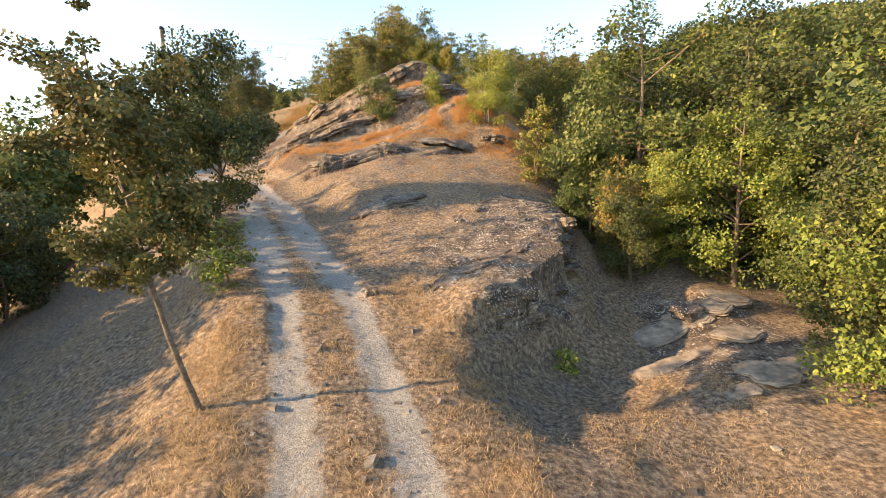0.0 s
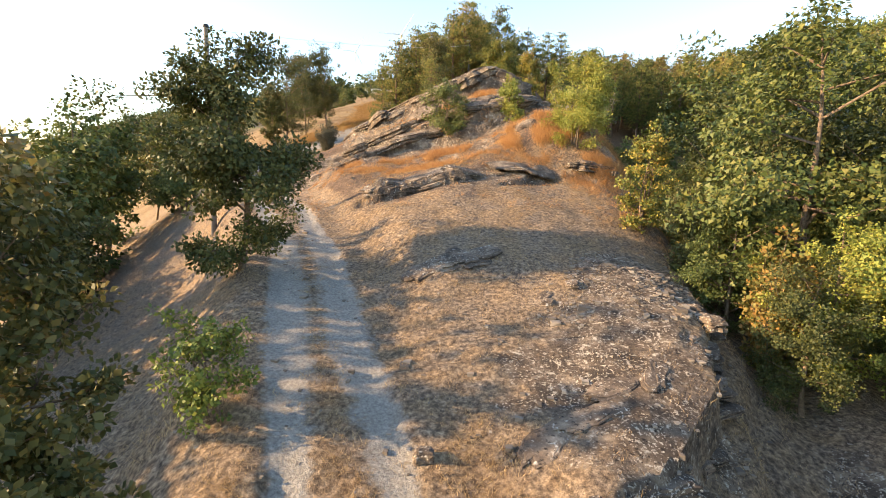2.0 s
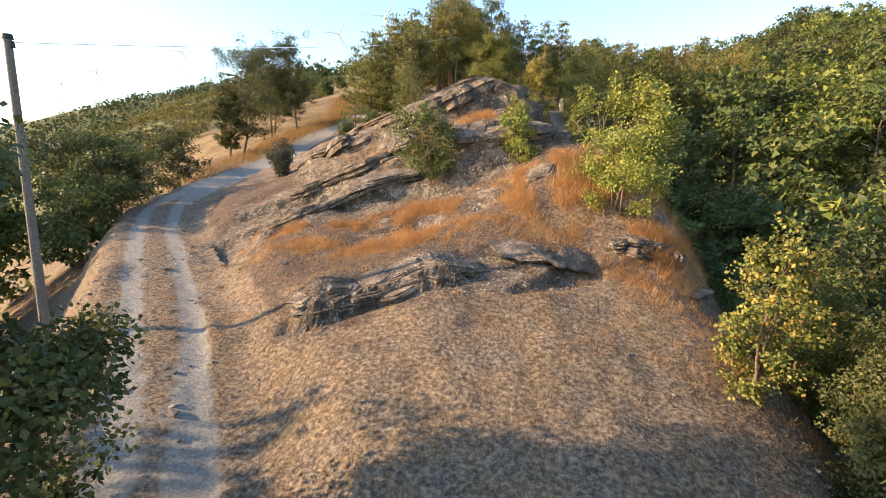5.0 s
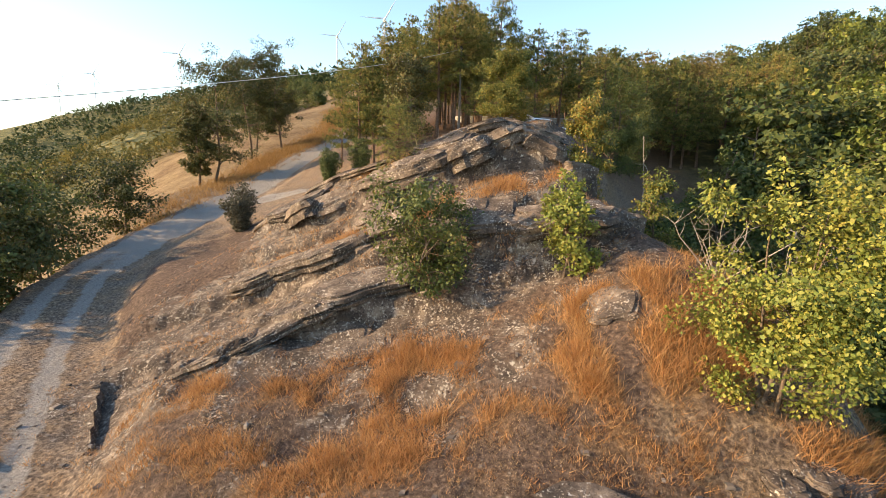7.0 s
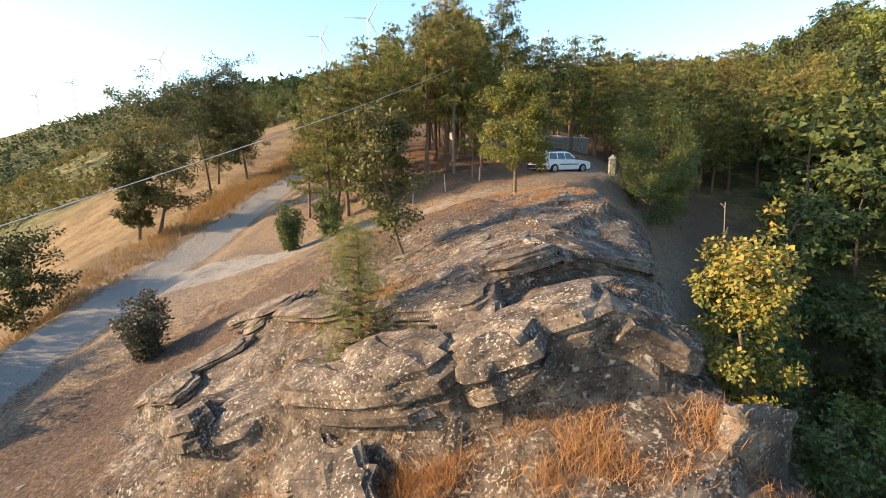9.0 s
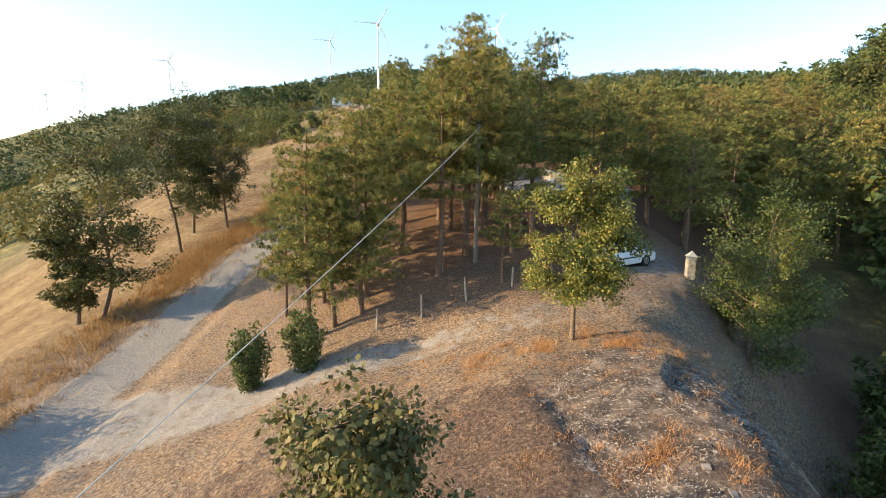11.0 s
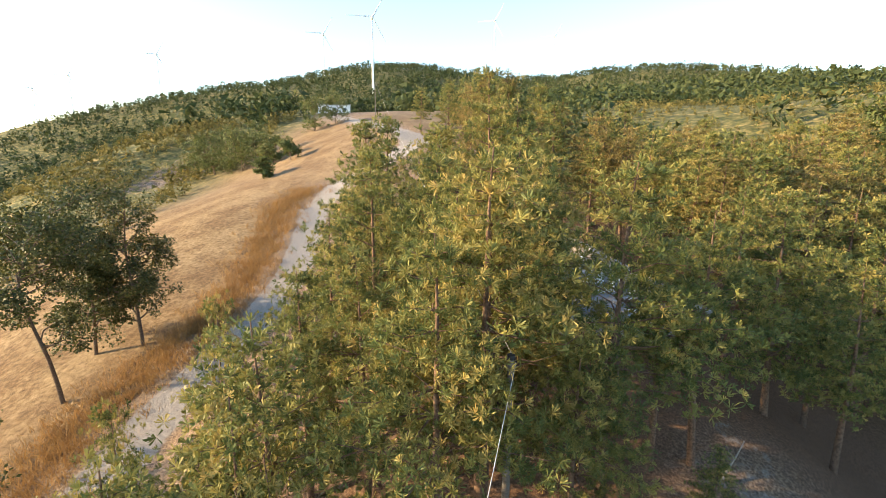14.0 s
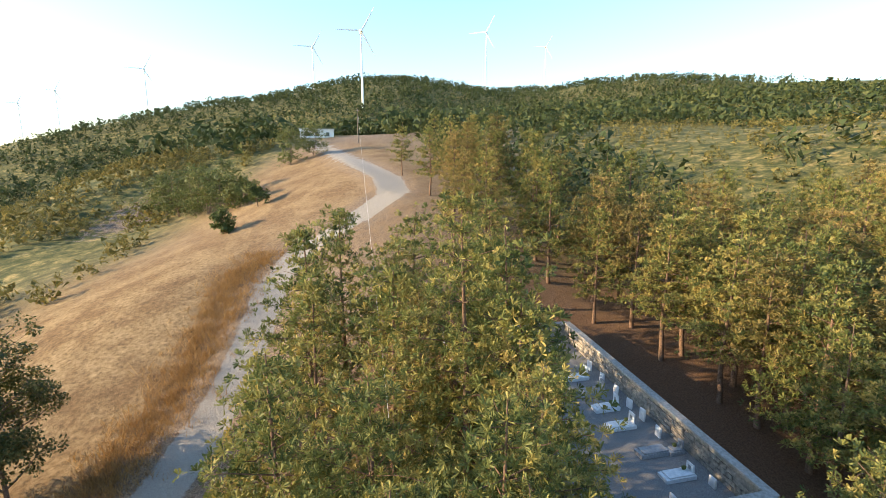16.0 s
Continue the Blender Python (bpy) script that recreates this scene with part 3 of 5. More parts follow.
def tube(points, radii, sides=7):
    """Verts and quads of a tapered tube through points."""
    pts = np.array(points, float)
    d = np.gradient(pts, axis=0)
    d /= np.linalg.norm(d, axis=1, keepdims=True) + 1e-9
    ref = np.array([0.31, 0.95, 0.05])
    u = np.cross(d, ref)
    u /= np.linalg.norm(u, axis=1, keepdims=True) + 1e-9
    v = np.cross(d, u)
    a = np.linspace(0, 2 * math.pi, sides, endpoint=False)
    ring = u[:, None] * np.cos(a)[None, :, None] + v[:, None] * np.sin(a)[None, :, None]
    vs = (pts[:, None] + ring * np.array(radii)[:, None, None]).reshape(-1, 3)
    k = np.arange(len(pts) - 1)[:, None] * sides
    j = np.arange(sides)
    q = np.stack([k + j, k + (j + 1) % sides, k + sides + (j + 1) % sides, k + sides + j], -1).reshape(-1, 4)
    return vs, q


class Build:
    """Collects pieces into one mesh."""

    def __init__(self):
        self.v, self.q, self.t, self.n = [], [], [], 0

    def add(self, v, q=None, t=None):
        self.v.append(np.asarray(v, float))
        if q is not None:
            self.q.append(np.asarray(q) + self.n)
        if t is not None:
            self.t.append(np.asarray(t) + self.n)
        self.n += len(v)
        return self

    def mesh(self, name, mat, smooth_faces=False):
        return mesh_np(name, np.concatenate(self.v), np.concatenate(self.q) if self.q else None, np.concatenate(self.t) if self.t else None, mat, smooth_faces)


def limb(rng, a, b, r0, r1, bend=0.12, steps=5):
    a, b = np.array(a, float), np.array(b, float)
    s = np.linspace(0, 1, steps + 1)[:, None]
    off = rng.normal(0, 1, 3) * np.linalg.norm(b - a) * bend
    pts = a + (b - a) * s + off * np.sin(s * math.pi) * (1 + 0.4 * np.sin(s * 7 + rng.random() * 6))
    return pts, r0 + (r1 - r0) * s[:, 0] ** 0.8


def leaves(rng, centres, sizes, per, leaf, droop=0.25, coarse=False):
    """Small bent leaves spread through clumps; verts and quads."""
    c = np.repeat(centres, per, 0)
    s = np.repeat(sizes, per)[:, None]
    o = rng.normal(0, 1, (len(c), 3))
    o /= np.linalg.norm(o, axis=1, keepdims=True)
    o *= rng.random((len(c), 1)) ** 0.45
    p = c + o * s * np.array([1, 1, 0.75])
    out = o + rng.normal(0, 0.55, o.shape)
    out[:, 2] -= droop
    out /= np.linalg.norm(out, axis=1, keepdims=True) + 1e-9
    face = (p - p.mean(0)) * np.array([1, 1, 0.45])
    face /= np.linalg.norm(face, axis=1, keepdims=True) + 1e-9
    w = np.cross(out, face + np.array([0, 0, 0.45]) + rng.normal(0, 0.55, o.shape))
    w /= np.linalg.norm(w, axis=1, keepdims=True) + 1e-9
    size = leaf * rng.uniform(0.6, 1.35, (len(c), 1))
    if coarse:
        v = np.stack([p - w * size * 0.5, p + out * size, p + w * size * 0.5], 1).reshape(-1, 3)
        return v, np.arange(len(v)).reshape(-1, 3)
    v = np.stack([p, p + out * size * 0.5 + w * size * 0.36, p + out * size, p + out * size * 0.5 - w * size * 0.36], 1).reshape(-1, 3)
    return v, np.arange(len(v)).reshape(-1, 4)


def broadleaf_meshes(seed, height, radius, crown_low, count, leaf, leaf_mat, lean=(0, 0), trunk_r=0.0, stems=1, puff=1.0, coarse=False):
    """Trunk mesh and crown mesh of a broad-leaved tree or bush with its foot at the origin."""
    rng = np.random.default_rng(seed)
    tr = trunk_r or 0.018 * height + 0.03
    wood = Build()
    tips = []
    for s in range(stems):
        foot = np.r_[rng.normal(0, 0.12 * (stems > 1), 2), -0.25]
        top = np.r_[lean[0] + rng.normal(0, 0.25 * radius * (stems > 1)), lean[1] + rng.normal(0, 0.25 * radius * (stems > 1)), height * 0.86]
        pts, rad = limb(rng, foot, top, tr, tr * 0.16, 0.05, 9)
        wood.add(*tube(pts, rad, 8))
        for k in range(int((9 + 4.2 * height / radius) / stems) + 3):
            f = rng.uniform(crown_low, 0.93)
            a = pts[int(f * 9)] * (1 - f * 9 % 1) + pts[min(9, int(f * 9) + 1)] * (f * 9 % 1)
            ang = rng.uniform(0, 2 * math.pi)
            g = (f - crown_low) / (1 - crown_low)
            reach = radius * (0.55 + 0.75 * math.sin(math.pi * min(0.95, 0.22 + 0.68 * g))) * rng.uniform(0.55, 1.0)
            b = a + np.array([math.cos(ang) * reach, math.sin(ang) * reach, reach * rng.uniform(0.05, 0.75)])
            lp, lr = limb(rng, a, b, tr * 0.42 * (1.1 - 0.6 * g), tr * 0.07, 0.12, 5)
            wood.add(*(tube(lp[[0, 3, 5]], lr[[0, 3, 5]], 3) if coarse else tube(lp, lr, 5)))
            tips += [lp[3], lp[4], lp[5]]
            for _ in range(2):
                c = lp[rng.integers(2, 5)] + rng.normal(0, 0.30, 3) * radius * np.array([1, 1, 0.7])
                if not coarse:
                    wood.add(*tube(np.array([lp[3], (lp[3] + c) / 2 + 0.03, c]), np.array([0.09, 0.06, 0.025]) * tr * 2, 4))
                tips.append(c)
        tips += [pts[8], pts[9], pts[9] + np.array([0, 0, height * 0.09])]
    tips = np.array(tips)
    per = max(8, int(count / len(tips)))
    v, q = leaves(rng, tips, rng.uniform(0.15, 0.32, len(tips)) * radius * puff, per, leaf, 0.25, coarse)
    crown = mesh_np("crown", v, None if coarse else q, q if coarse else None, leaf_mat)
    return wood.mesh("trunk", M_BARK, True), crown


def plant(name, meshes, place, label, category, group="", turn=0.0, scale=1.0):
    e = thing(name, place, label, category, group, turn=turn, scale=scale)
    part("trunk", meshes[0], None, e)
    part("crown", meshes[1], None, e)
    return e


def pine_meshes(seed, height, radius, low=0.35, dense=1.0, coarse=False, needles=None, mat=None, reach_of=1.0):
    """A black pine: straight bole, whorls of rising limbs, tufts of needles."""
    rng = np.random.default_rng(seed)
    wood, tufts, ways = Build(), [], []
    lean = rng.normal(0, 0.02, 2) * height
    pts, rad = limb(rng, (0, 0, -0.3), (lean[0], lean[1], height), 0.016 * height + 0.03, 0.02, 0.01, 12)
    wood.add(*tube(pts, rad, 8))
    z = low * height
    while z < height * 0.97:
        f = max(0.0, (z / height - low) / (1 - low))
        a = pts[0] + (pts[-1] - pts[0]) * (z / height)
        spin = rng.uniform(0, 6.3)
        for k in range(rng.integers(5, 7)):
            ang = spin + k * 1.26 + rng.normal(0, 0.25)
            reach = radius * (1.08 - 0.95 * f ** 1.15) * rng.uniform(0.55, 1.1) * (0.6 + 0.4 * min(1, f * 5 + 0.2))
            rise = rng.uniform(-0.05, 0.25) + 0.30 * f
            b = a + np.array([math.cos(ang) * reach, math.sin(ang) * reach, reach * rise])
            lp, lr = limb(rng, a, b, 0.045 * (1.1 - 0.6 * f), 0.012, 0.07, 4)
            wood.add(*(tube(lp[[0, 4]], lr[[0, 4]], 3) if coarse else tube(lp, lr, 3)))
            for g in np.linspace(0.42, 1.0, max(2, int(reach / 0.36 * dense))):
                c = a + (b - a) * g
                for _ in range(3 if coarse else 4):
                    w = rng.normal(0, 1, 3) * 0.6 + (b - a) / (np.linalg.norm(b - a) + 1e-6) * 0.7
                    w[2] = abs(w[2]) * 0.7 + 0.15
                    tufts.append(c + rng.normal(0, 0.30, 3) * (0.5 + 0.8 * g) * np.array([1, 1, 0.42]))
                    ways.append(w / np.linalg.norm(w))
        z += height * rng.uniform(0.045, 0.075)
    tufts.append(pts[-1]), ways.append(np.array([0, 0, 1.0]))
    # each shoot carries one brush of needles that fans out from it
    t, w = np.array(tufts), np.array(ways)
    per, wide = needles or ((12, 0.062) if coarse else (14, 0.045))
    c, w = t[:, None], w[:, None]
    d = w * 0.55 + rng.normal(0, 0.55, (len(t), per, 3))
    d[..., 2] += 0.18
    d /= np.linalg.norm(d, axis=2, keepdims=True)
    side = np.cross(d, rng.normal(0, 0.6, d.shape) + np.array([0, 0, 0.6]))
    side /= np.linalg.norm(side, axis=2, keepdims=True) + 1e-9
    ln = rng.uniform(0.6, 1.1, (len(t), per, 1)) * (rng.uniform(0.20, 0.33, (len(t), 1, 1)) * (1.35 if coarse else 1.0) * reach_of)
    ends = np.stack([c + d * ln * 0.9 - side * wide, c + d * ln + side * wide * 0.4], 2).reshape(len(t), -1, 3)
    v = np.concatenate([c, ends], 1)
    at = np.arange(len(t))[:, None] * (1 + 2 * per)
    f = np.stack([at + np.zeros(per, int), at + 1 + 2 * np.arange(per), at + 2 + 2 * np.arange(per)], -1).reshape(-1, 3)
    return wood.mesh("trunk", M_PINEBARK, True), mesh_np("crown", v.reshape(-1, 3), None, f, mat or M_NEEDLE)


def juniper_meshes(seed, height, radius, mat):
    rng = np.random.default_rng(seed)
    wood = Build()
    tips = []
    for k in range(16):
        ang, r = rng.uniform(0, 6.3), radius * math.sqrt(rng.random()) * 0.8
        b = np.array([math.cos(ang) * r, math.sin(ang) * r, height * (1 - 0.55 * (r / radius) ** 1.5) * rng.uniform(0.75, 1)])
        lp, lr = limb(rng, (b[0] * 0.2, b[1] * 0.2, -0.1), b, 0.035, 0.008, 0.05, 6)
        wood.add(*tube(lp, lr, 4))
        tips += list(lp[1:])
    tips = np.array(tips)
    v, q = leaves(rng, tips, np.full(len(tips), radius * 0.26), 60, 0.13, -0.6)
    return wood.mesh("trunk", M_BARK, True), mesh_np("crown", v, q, mat=mat)

# trees beside the track
def at_ground(x, y, dz=0.0):
    return (x, y, ground(x, y) + dz)


plant("oak_tree", broadleaf_meshes(11, 6.9, 1.15, 0.38, 23000, 0.075, M_BROWNOAK, (-1.4, 0.1), 0.058, puff=0.74), at_ground(-4.4, 7.5), "slender leaning oak sapling with browning leaves on the track's bank", "tree")
plant("shrub", broadleaf_meshes(12, 1.9, 0.62, 0.2, 3000, 0.085, M_LIME, (-0.55, 0), 0.04, 2), at_ground(-6.2, 12.15), "small bright green shrub on the bank of the track", "shrub")
plant("oak_tree", broadleaf_meshes(13, 7.3, 1.75, 0.05, 30000, 0.12, M_DARKOAK, (-0.8, 0), 0.12, puff=1.4), at_ground(-9.8, 18.7), "bushy dark green oak tree beside the gravel track", "tree")
for k, (x, y, h, r) in enumerate([(-34.4, 56.8, 6.6, 2.4), (-32.5, 47.8, 8.2, 2.9), (-36.0, 51.5, 9.0, 2.9), (-28.6, 42.8, 5.2, 1.9), (-27.2, 38.4, 6.0, 2.0), (-27.0, 27.5, 7.5, 2.5), (-24.8, 24.0, 6.5, 2.2), (-32, 30, 8.0, 2.6), (-34.3, 44, 9.8, 3.0)]):
    plant("oak_tree", broadleaf_meshes(20 + k, h, r, 0.14, 8000, 0.19, M_OAK if k in (4, 1) else M_DARKOAK, (0, 0), 0.1, puff=1.15), at_ground(x, y), "green oak scrub tree on the slope below the track", "tree", "oaks below the track")
for k, (x, y, h, r, lo, ln) in enumerate([(-35.4, 70.4, 14.4, 3.6, 0.16, (0.4, 0)), (-36.9, 70.0, 10.5, 1.5, 0.14, (-0.5, 0)), (-37.4, 82.0, 15.4, 3.8, 0.20, (1.4, 0)), (-36.1, 87.8, 14.4, 2.7, 0.16, (0, 0)), (-39.5, 87.0, 12.0, 2.4, 0.18, (0, 0))]):
    plant("oak_tree", broadleaf_meshes(30 + k, h, r, lo, 15000, 0.18, M_DARKOAK, ln, 0.16, puff=0.85), at_ground(x, y), "tall thin-crowned oak tree at the edge of the field", "tree", "oaks along the field")

# the wooded gully east of the track
rng = np.random.default_rng(5)
NEAR_OAKS = [broadleaf_meshes(40 + k, 8.0, 2.15, 0.10, 5600, 0.19, m, (0, 0), 0.15, coarse=True) for k, m in enumerate((M_OAK, M_OAK, M_LIME))]
FAR_OAKS = [broadleaf_meshes(46 + k, 8.0, 2.8, 0.12, 1700, 0.36, m, (0, 0), 0.15, coarse=True) for k, m in enumerate((M_OAK, M_DARKOAK, M_OAK, M_LIME))]
CLOSE_OAKS = [broadleaf_meshes(140 + k, 8.0, 2.1, 0.08, 18500, 0.098, m, (0, 0), 0.15, puff=1.1, coarse=True) for k, m in enumerate((M_OAK, M_DARKOAK, M_LIME))]
spots = [(9.4, 10.0, 0.78, 1, 2), (9.6, 17.0, 0.85, 2, 2), (7.6, 21.5, 1.35, 0, 2), (8.8, 25.5, 1.3, 1, 2), (7.4, 29.5, 0.8, 0, 2), (11.8, 21, 1.4, 1, 2), (10.8, 13.6, 0.85, 0, 2), (11.8, 8.0, 0.8, 2, 0), (6.4, 37.5, 0.55, 1, 0), (6.2, 42.5, 0.66, 0, 0), (5.6, 47.0, 0.75, 1, 0), (5.6, 52.5, 0.75, 0, 0), (13.0, 17.0, 1.1, 0, 0), (6.3, 24.3, 0.55, 1, 2), (7, 27.5, 0.5, 2, 2)]
spots += [(5.4, 20.4, 0.55, 0, 2), (5.8, 22.8, 0.65, 1, 2), (5.9, 27.4, 0.5, 0, 2), (6.0, 17.0, 0.5, 1, 2), (6.3, 31.2, 0.5, 0, 0), (9.5, 34, 0.9, 0, 0), (10.5, 39, 1.0, 1, 0), (10, 44, 0.95, 0, 0), (9.5, 50, 0.9, 2, 0), (8.2, 56, 0.8, 1, 0), (10, 61, 0.9, 0, 0)]
for x in np.arange(11, 112, 5.8):
    for y in np.arange(16, 176, 6.2):
        xx, yy = x + rng.uniform(-1.9, 1.9), y + rng.uniform(-1.9, 1.9)
        if xx < 13 + max(0, (yy - 62) * 0.35) or xx > 26 + yy * 0.62 or (yy > 118 and xx < 30 + (yy - 118) * 0.9) or rng.random() < 0.12:
            continue
        spots.append((xx, yy, rng.uniform(0.9, 1.4) + 0.2 * (xx < 24), rng.integers(0, 4) if xx > 18 else rng.integers(0, 2), 1 if xx > 18 else 2 if yy < 38 else 0))
spots += [(8.6, 8.4, 0.85, 2, 2), (7.0, 18.2, 0.62, 2, 2)]
made = {}
for x, y, s, k, c in spots:
    z, k = ground(x, y), (int(k), c)
    if k not in made:
        made[k] = plant("oak_tree", (NEAR_OAKS, FAR_OAKS, CLOSE_OAKS)[c][k[0]], (x, y, z), "leafy green oak tree in the wooded gully", "tree", "oaks in the gully", rng.uniform(0, 360), s)
    else:
        o = copy_thing(made[k], pose(x, y, z, 0, 0, rng.uniform(0, 360)))
        o.scale = (s, s, s)
# unseen oaks added west of the track, sized so that they shade it
for j, (x, y, s) in enumerate([(-22.5, 6.5, 1.55), (-23.0, 10.2, 2.05), (-22.0, 2.0, 1.5), (-23.5, 13.5, 2.05), (-21.5, -2.5, 1.4), (-27, 16.5, 1.85), (-31, 20.5, 1.6), (-35, 24.0, 1.5), (-28, 12, 1.6), (-33, 17, 1.5), (-31.5, 30.5, 1.6), (-32.5, 34.5, 1.65), (-34.5, 38.5, 1.6), (-36, 22, 1.5), (-24, -6.5, 1.5), (-27, 4, 1.7), (-19.5, 4.6, 1.15)]):
    k = (j % 2, 0)
    o = copy_thing(made[k], pose(x, y, ground(x, y), 0, 0, rng.uniform(0, 360)))
    o.scale = (s, s, s)
    tagged(o, "leafy oak tree added out of view west of the track for its shade", "tree", "oaks west of the track")

# pines of the grove
M_GOLDNEEDLE = leaf_material("golden_pine_needle", [(0.15, (0.07, 0.07, 0.024)), (0.42, (0.16, 0.135, 0.042)), (0.70, (0.28, 0.21, 0.070)), (0.97, (0.40, 0.26, 0.095))], 0.2, 0.25)
PINES = [pine_meshes(60 + k, 13.5, 3.9, lo, dn, needles=nd) for k, (lo, dn, nd) in enumerate(((0.34, 0.95, None), (0.42, 0.95, None), (0.22, 0.95, None), (0.45, 0.95, None), (0.38, 1.1, (20, 0.030)), (0.42, 1.1, (20, 0.030))))]
BACK_PINES = [pine_meshes(65 + k, 13.5, 3.9, lo, 0.72, True, mat=m) for k, (lo, m) in enumerate(((0.30, None), (0.40, M_GOLDNEEDLE), (0.24, None)))]
pine_spots = [(-14.6, 65.3, 0.78, 2), (-9.4, 70.3, 1.0, 4), (-10.8, 67.9, 0.9, 4), (-5.3, 72.0, 0.93, 5), (-13.9, 72.0, 0.78, 5), (-1.2, 75.0, 0.76, 1), (-2.8, 75.0, 0.68, 3), (-15.2, 79.2, 0.94, 2), (-18.6, 95.5, 0.98, 2)]
pine_spots += [(-17.6, 67.5, 0.58, 2), (-15.9, 64.7, 0.68, 2), (-16.6, 73.2, 0.72, 2), (-17.3, 82, 0.8, 0), (-11.0, 75.5, 0.86, 4), (-7.4, 79.5, 0.86, 4), (-13.0, 85, 0.95, 2), (-19.4, 91.5, 1.0, 2),
              (-14.5, 94, 0.92, 0), (-8.6, 88, 0.95, 2), (-10.0, 95, 0.9, 0), (9, 98.6, 0.9, 1), (7.6, 101, 0.95, 3), (5.2, 106.5, 0.95, 3), (4, 111.5, 0.95, 1), (9.5, 92, 0.8, 0), (12, 96, 0.9, 1), (7.5, 82.5, 0.72, 2), (3.7, 79.4, 0.8, 2)]
pine_spots += [(-18.5, 70.4, 0.80, 2), (-19.9, 67.3, 0.74, 2), (-14.9, 67.0, 0.84, 0), (-1.6, 72.2, 0.24, 2), (-7.1, 66.2, 0.36, 5), (1.5, 79.5, 0.75, 0), (6.2, 78.0, 0.72, 0), (-16.5, 75.5, 0.80, 0), (-8.8, 74.5, 0.85, 4), (-12.3, 78.6, 0.9, 5), (-9.6, 71.0, 0.92, 4), (-6.6, 70.0, 0.6, 4), (-17.0, 63.9, 0.8, 0), (-8.6, 77.0, 0.92, 4), (-7.8, 82.8, 0.9, 2), (-8.2, 86.2, 1.05, 0), (10.8, 90.0, 0.9, 0), (10.2, 95.0, 0.95, 2), (11.2, 99.5, 1.0, 0), (9.6, 103.5, 1.0, 2), (7.2, 107.5, 1.0, 0), (12.4, 86.0, 0.85, 2)]
near_count = len(pine_spots)
for x in np.arange(-22, 36, 4.4):
    for y in np.arange(84, 132, 4.6):
        xx, yy = x + rng.uniform(-1.4, 1.4), y + rng.uniform(-1.5, 1.5)
        if xx < (-8.8 - 0.435 * (yy - 66.8) if yy < 101 else -5.0 - 0.173 * (yy - 66.8)) or (-8.5 < xx < 7.0 - (yy - 92) * 0.42 and 84 < yy < 113) or (xx > 6 and yy < 86):
            continue
        if -8.5 < xx < 8 and yy < 86:
            continue
        if xx > 2 and yy < 113 and xx < 8.5 - (yy - 92) * 0.42:
            continue
        if min((xx - a) ** 2 + (yy - b) ** 2 for a, b, _, _ in pine_spots) < 8.5:
            continue
        pine_spots.append((xx, yy, rng.uniform(0.72, 0.98), rng.integers(0, 3)))
pine_spots += [(14.5, 92, 0.9, 0), (16, 97, 0.95, 1), (14.6, 103, 0.95, 2), (18.5, 92.5, 0.9, 2), (19, 100, 0.95, 0), (17, 106, 1.0, 1), (13, 108, 0.95, 0), (22, 96, 0.95, 1), (16.5, 87, 0.85, 2), (21, 104, 0.9, 2), (20, 88, 0.85, 0), (11.6, 112.5, 0.95, 1)]
pine_spots += [(-18, 131, 0.7, 0), (-13, 134, 0.75, 2), (-24, 142, 0.6, 0), (-9, 128, 0.8, 2), (-16, 140, 0.75, 0), (-10, 138, 0.8, 2), (-20, 150, 0.7, 0), (-13, 147, 0.75, 2)]
made = {}
for j, (x, y, s, k) in enumerate(pine_spots):
    c = int(j >= near_count or y > 80)
    z, k = ground(x, y), (int(k) % 3 if c else int(k), c)
    if k not in made:
        made[k] = plant("pine_tree", (BACK_PINES if c else PINES)[k[0]], (x, y, z), "golden-brown black pine with a bare bole" if k == (1, 1) else "tall black pine with bare bole and tufted crown", "pine tree", "pines of the grove", rng.uniform(0, 360), s)
    else:
        o = copy_thing(made[k], pose(x, y, z, 0, 0, rng.uniform(0, 360)))
        slim = 0.62 if (x, y) in ((-5.3, 72.0), (-18.5, 70.4), (-19.9, 67.3)) else 1.0
        o.scale = (s * slim, s * slim, s)

plant("pine_tree", pine_meshes(75, 15.8, 4.2, 0.14, 1.05, needles=(18, 0.034)), at_ground(-9.8, 84.0), "tall broad black pine with a full layered crown", "pine tree", "pines of the grove")

# on the mound
plant("shrub", broadleaf_meshes(80, 3.1, 1.35, 0.05, 8500, 0.10, M_OAK, (0, 0), 0.05, 3), at_ground(-5.75, 35.85), "round dark green oak shrub on the stony mound", "shrub")
plant("shrub", broadleaf_meshes(81, 3.1, 0.65, 0.22, 4600, 0.10, M_LIME, (0, 0), 0.05, 2), at_ground(-2.15, 35.3), "upright bright green shrub on the stony mound", "shrub")
plant("oak_shrub", broadleaf_meshes(82, 4.9, 1.25, 0.05, 24000, 0.085, M_LIME, (0, 0), 0.05, 3, puff=1.4), at_ground(1.6, 31.7), "yellow and green oak shrub at the mound's edge", "shrub")
plant("oak_tree", broadleaf_meshes(83, 4.5, 0.72, 0.06, 13000, 0.085, M_GOLD, (0, 0), 0.06, puff=1.3), (-0.75, 40.0, 9.1), "young yellow and orange oak at the cliff edge", "tree")
plant("oak_tree", broadleaf_meshes(84, 5.3, 1.05, 0.24, 8500, 0.115, M_BROWNOAK, (-0.9, 0.0), 0.07, puff=1.25), at_ground(-8.3, 47.4), "young oak with browning leaves on the stony mound", "tree")
plant("oak_tree", broadleaf_meshes(85, 7.2, 1.65, 0.2, 38000, 0.10, M_GOLD, (0, 0), 0.12, puff=1.3), at_ground(-4.3, 59.6), "yellow-green oak with orange tips beside the parking", "tree")
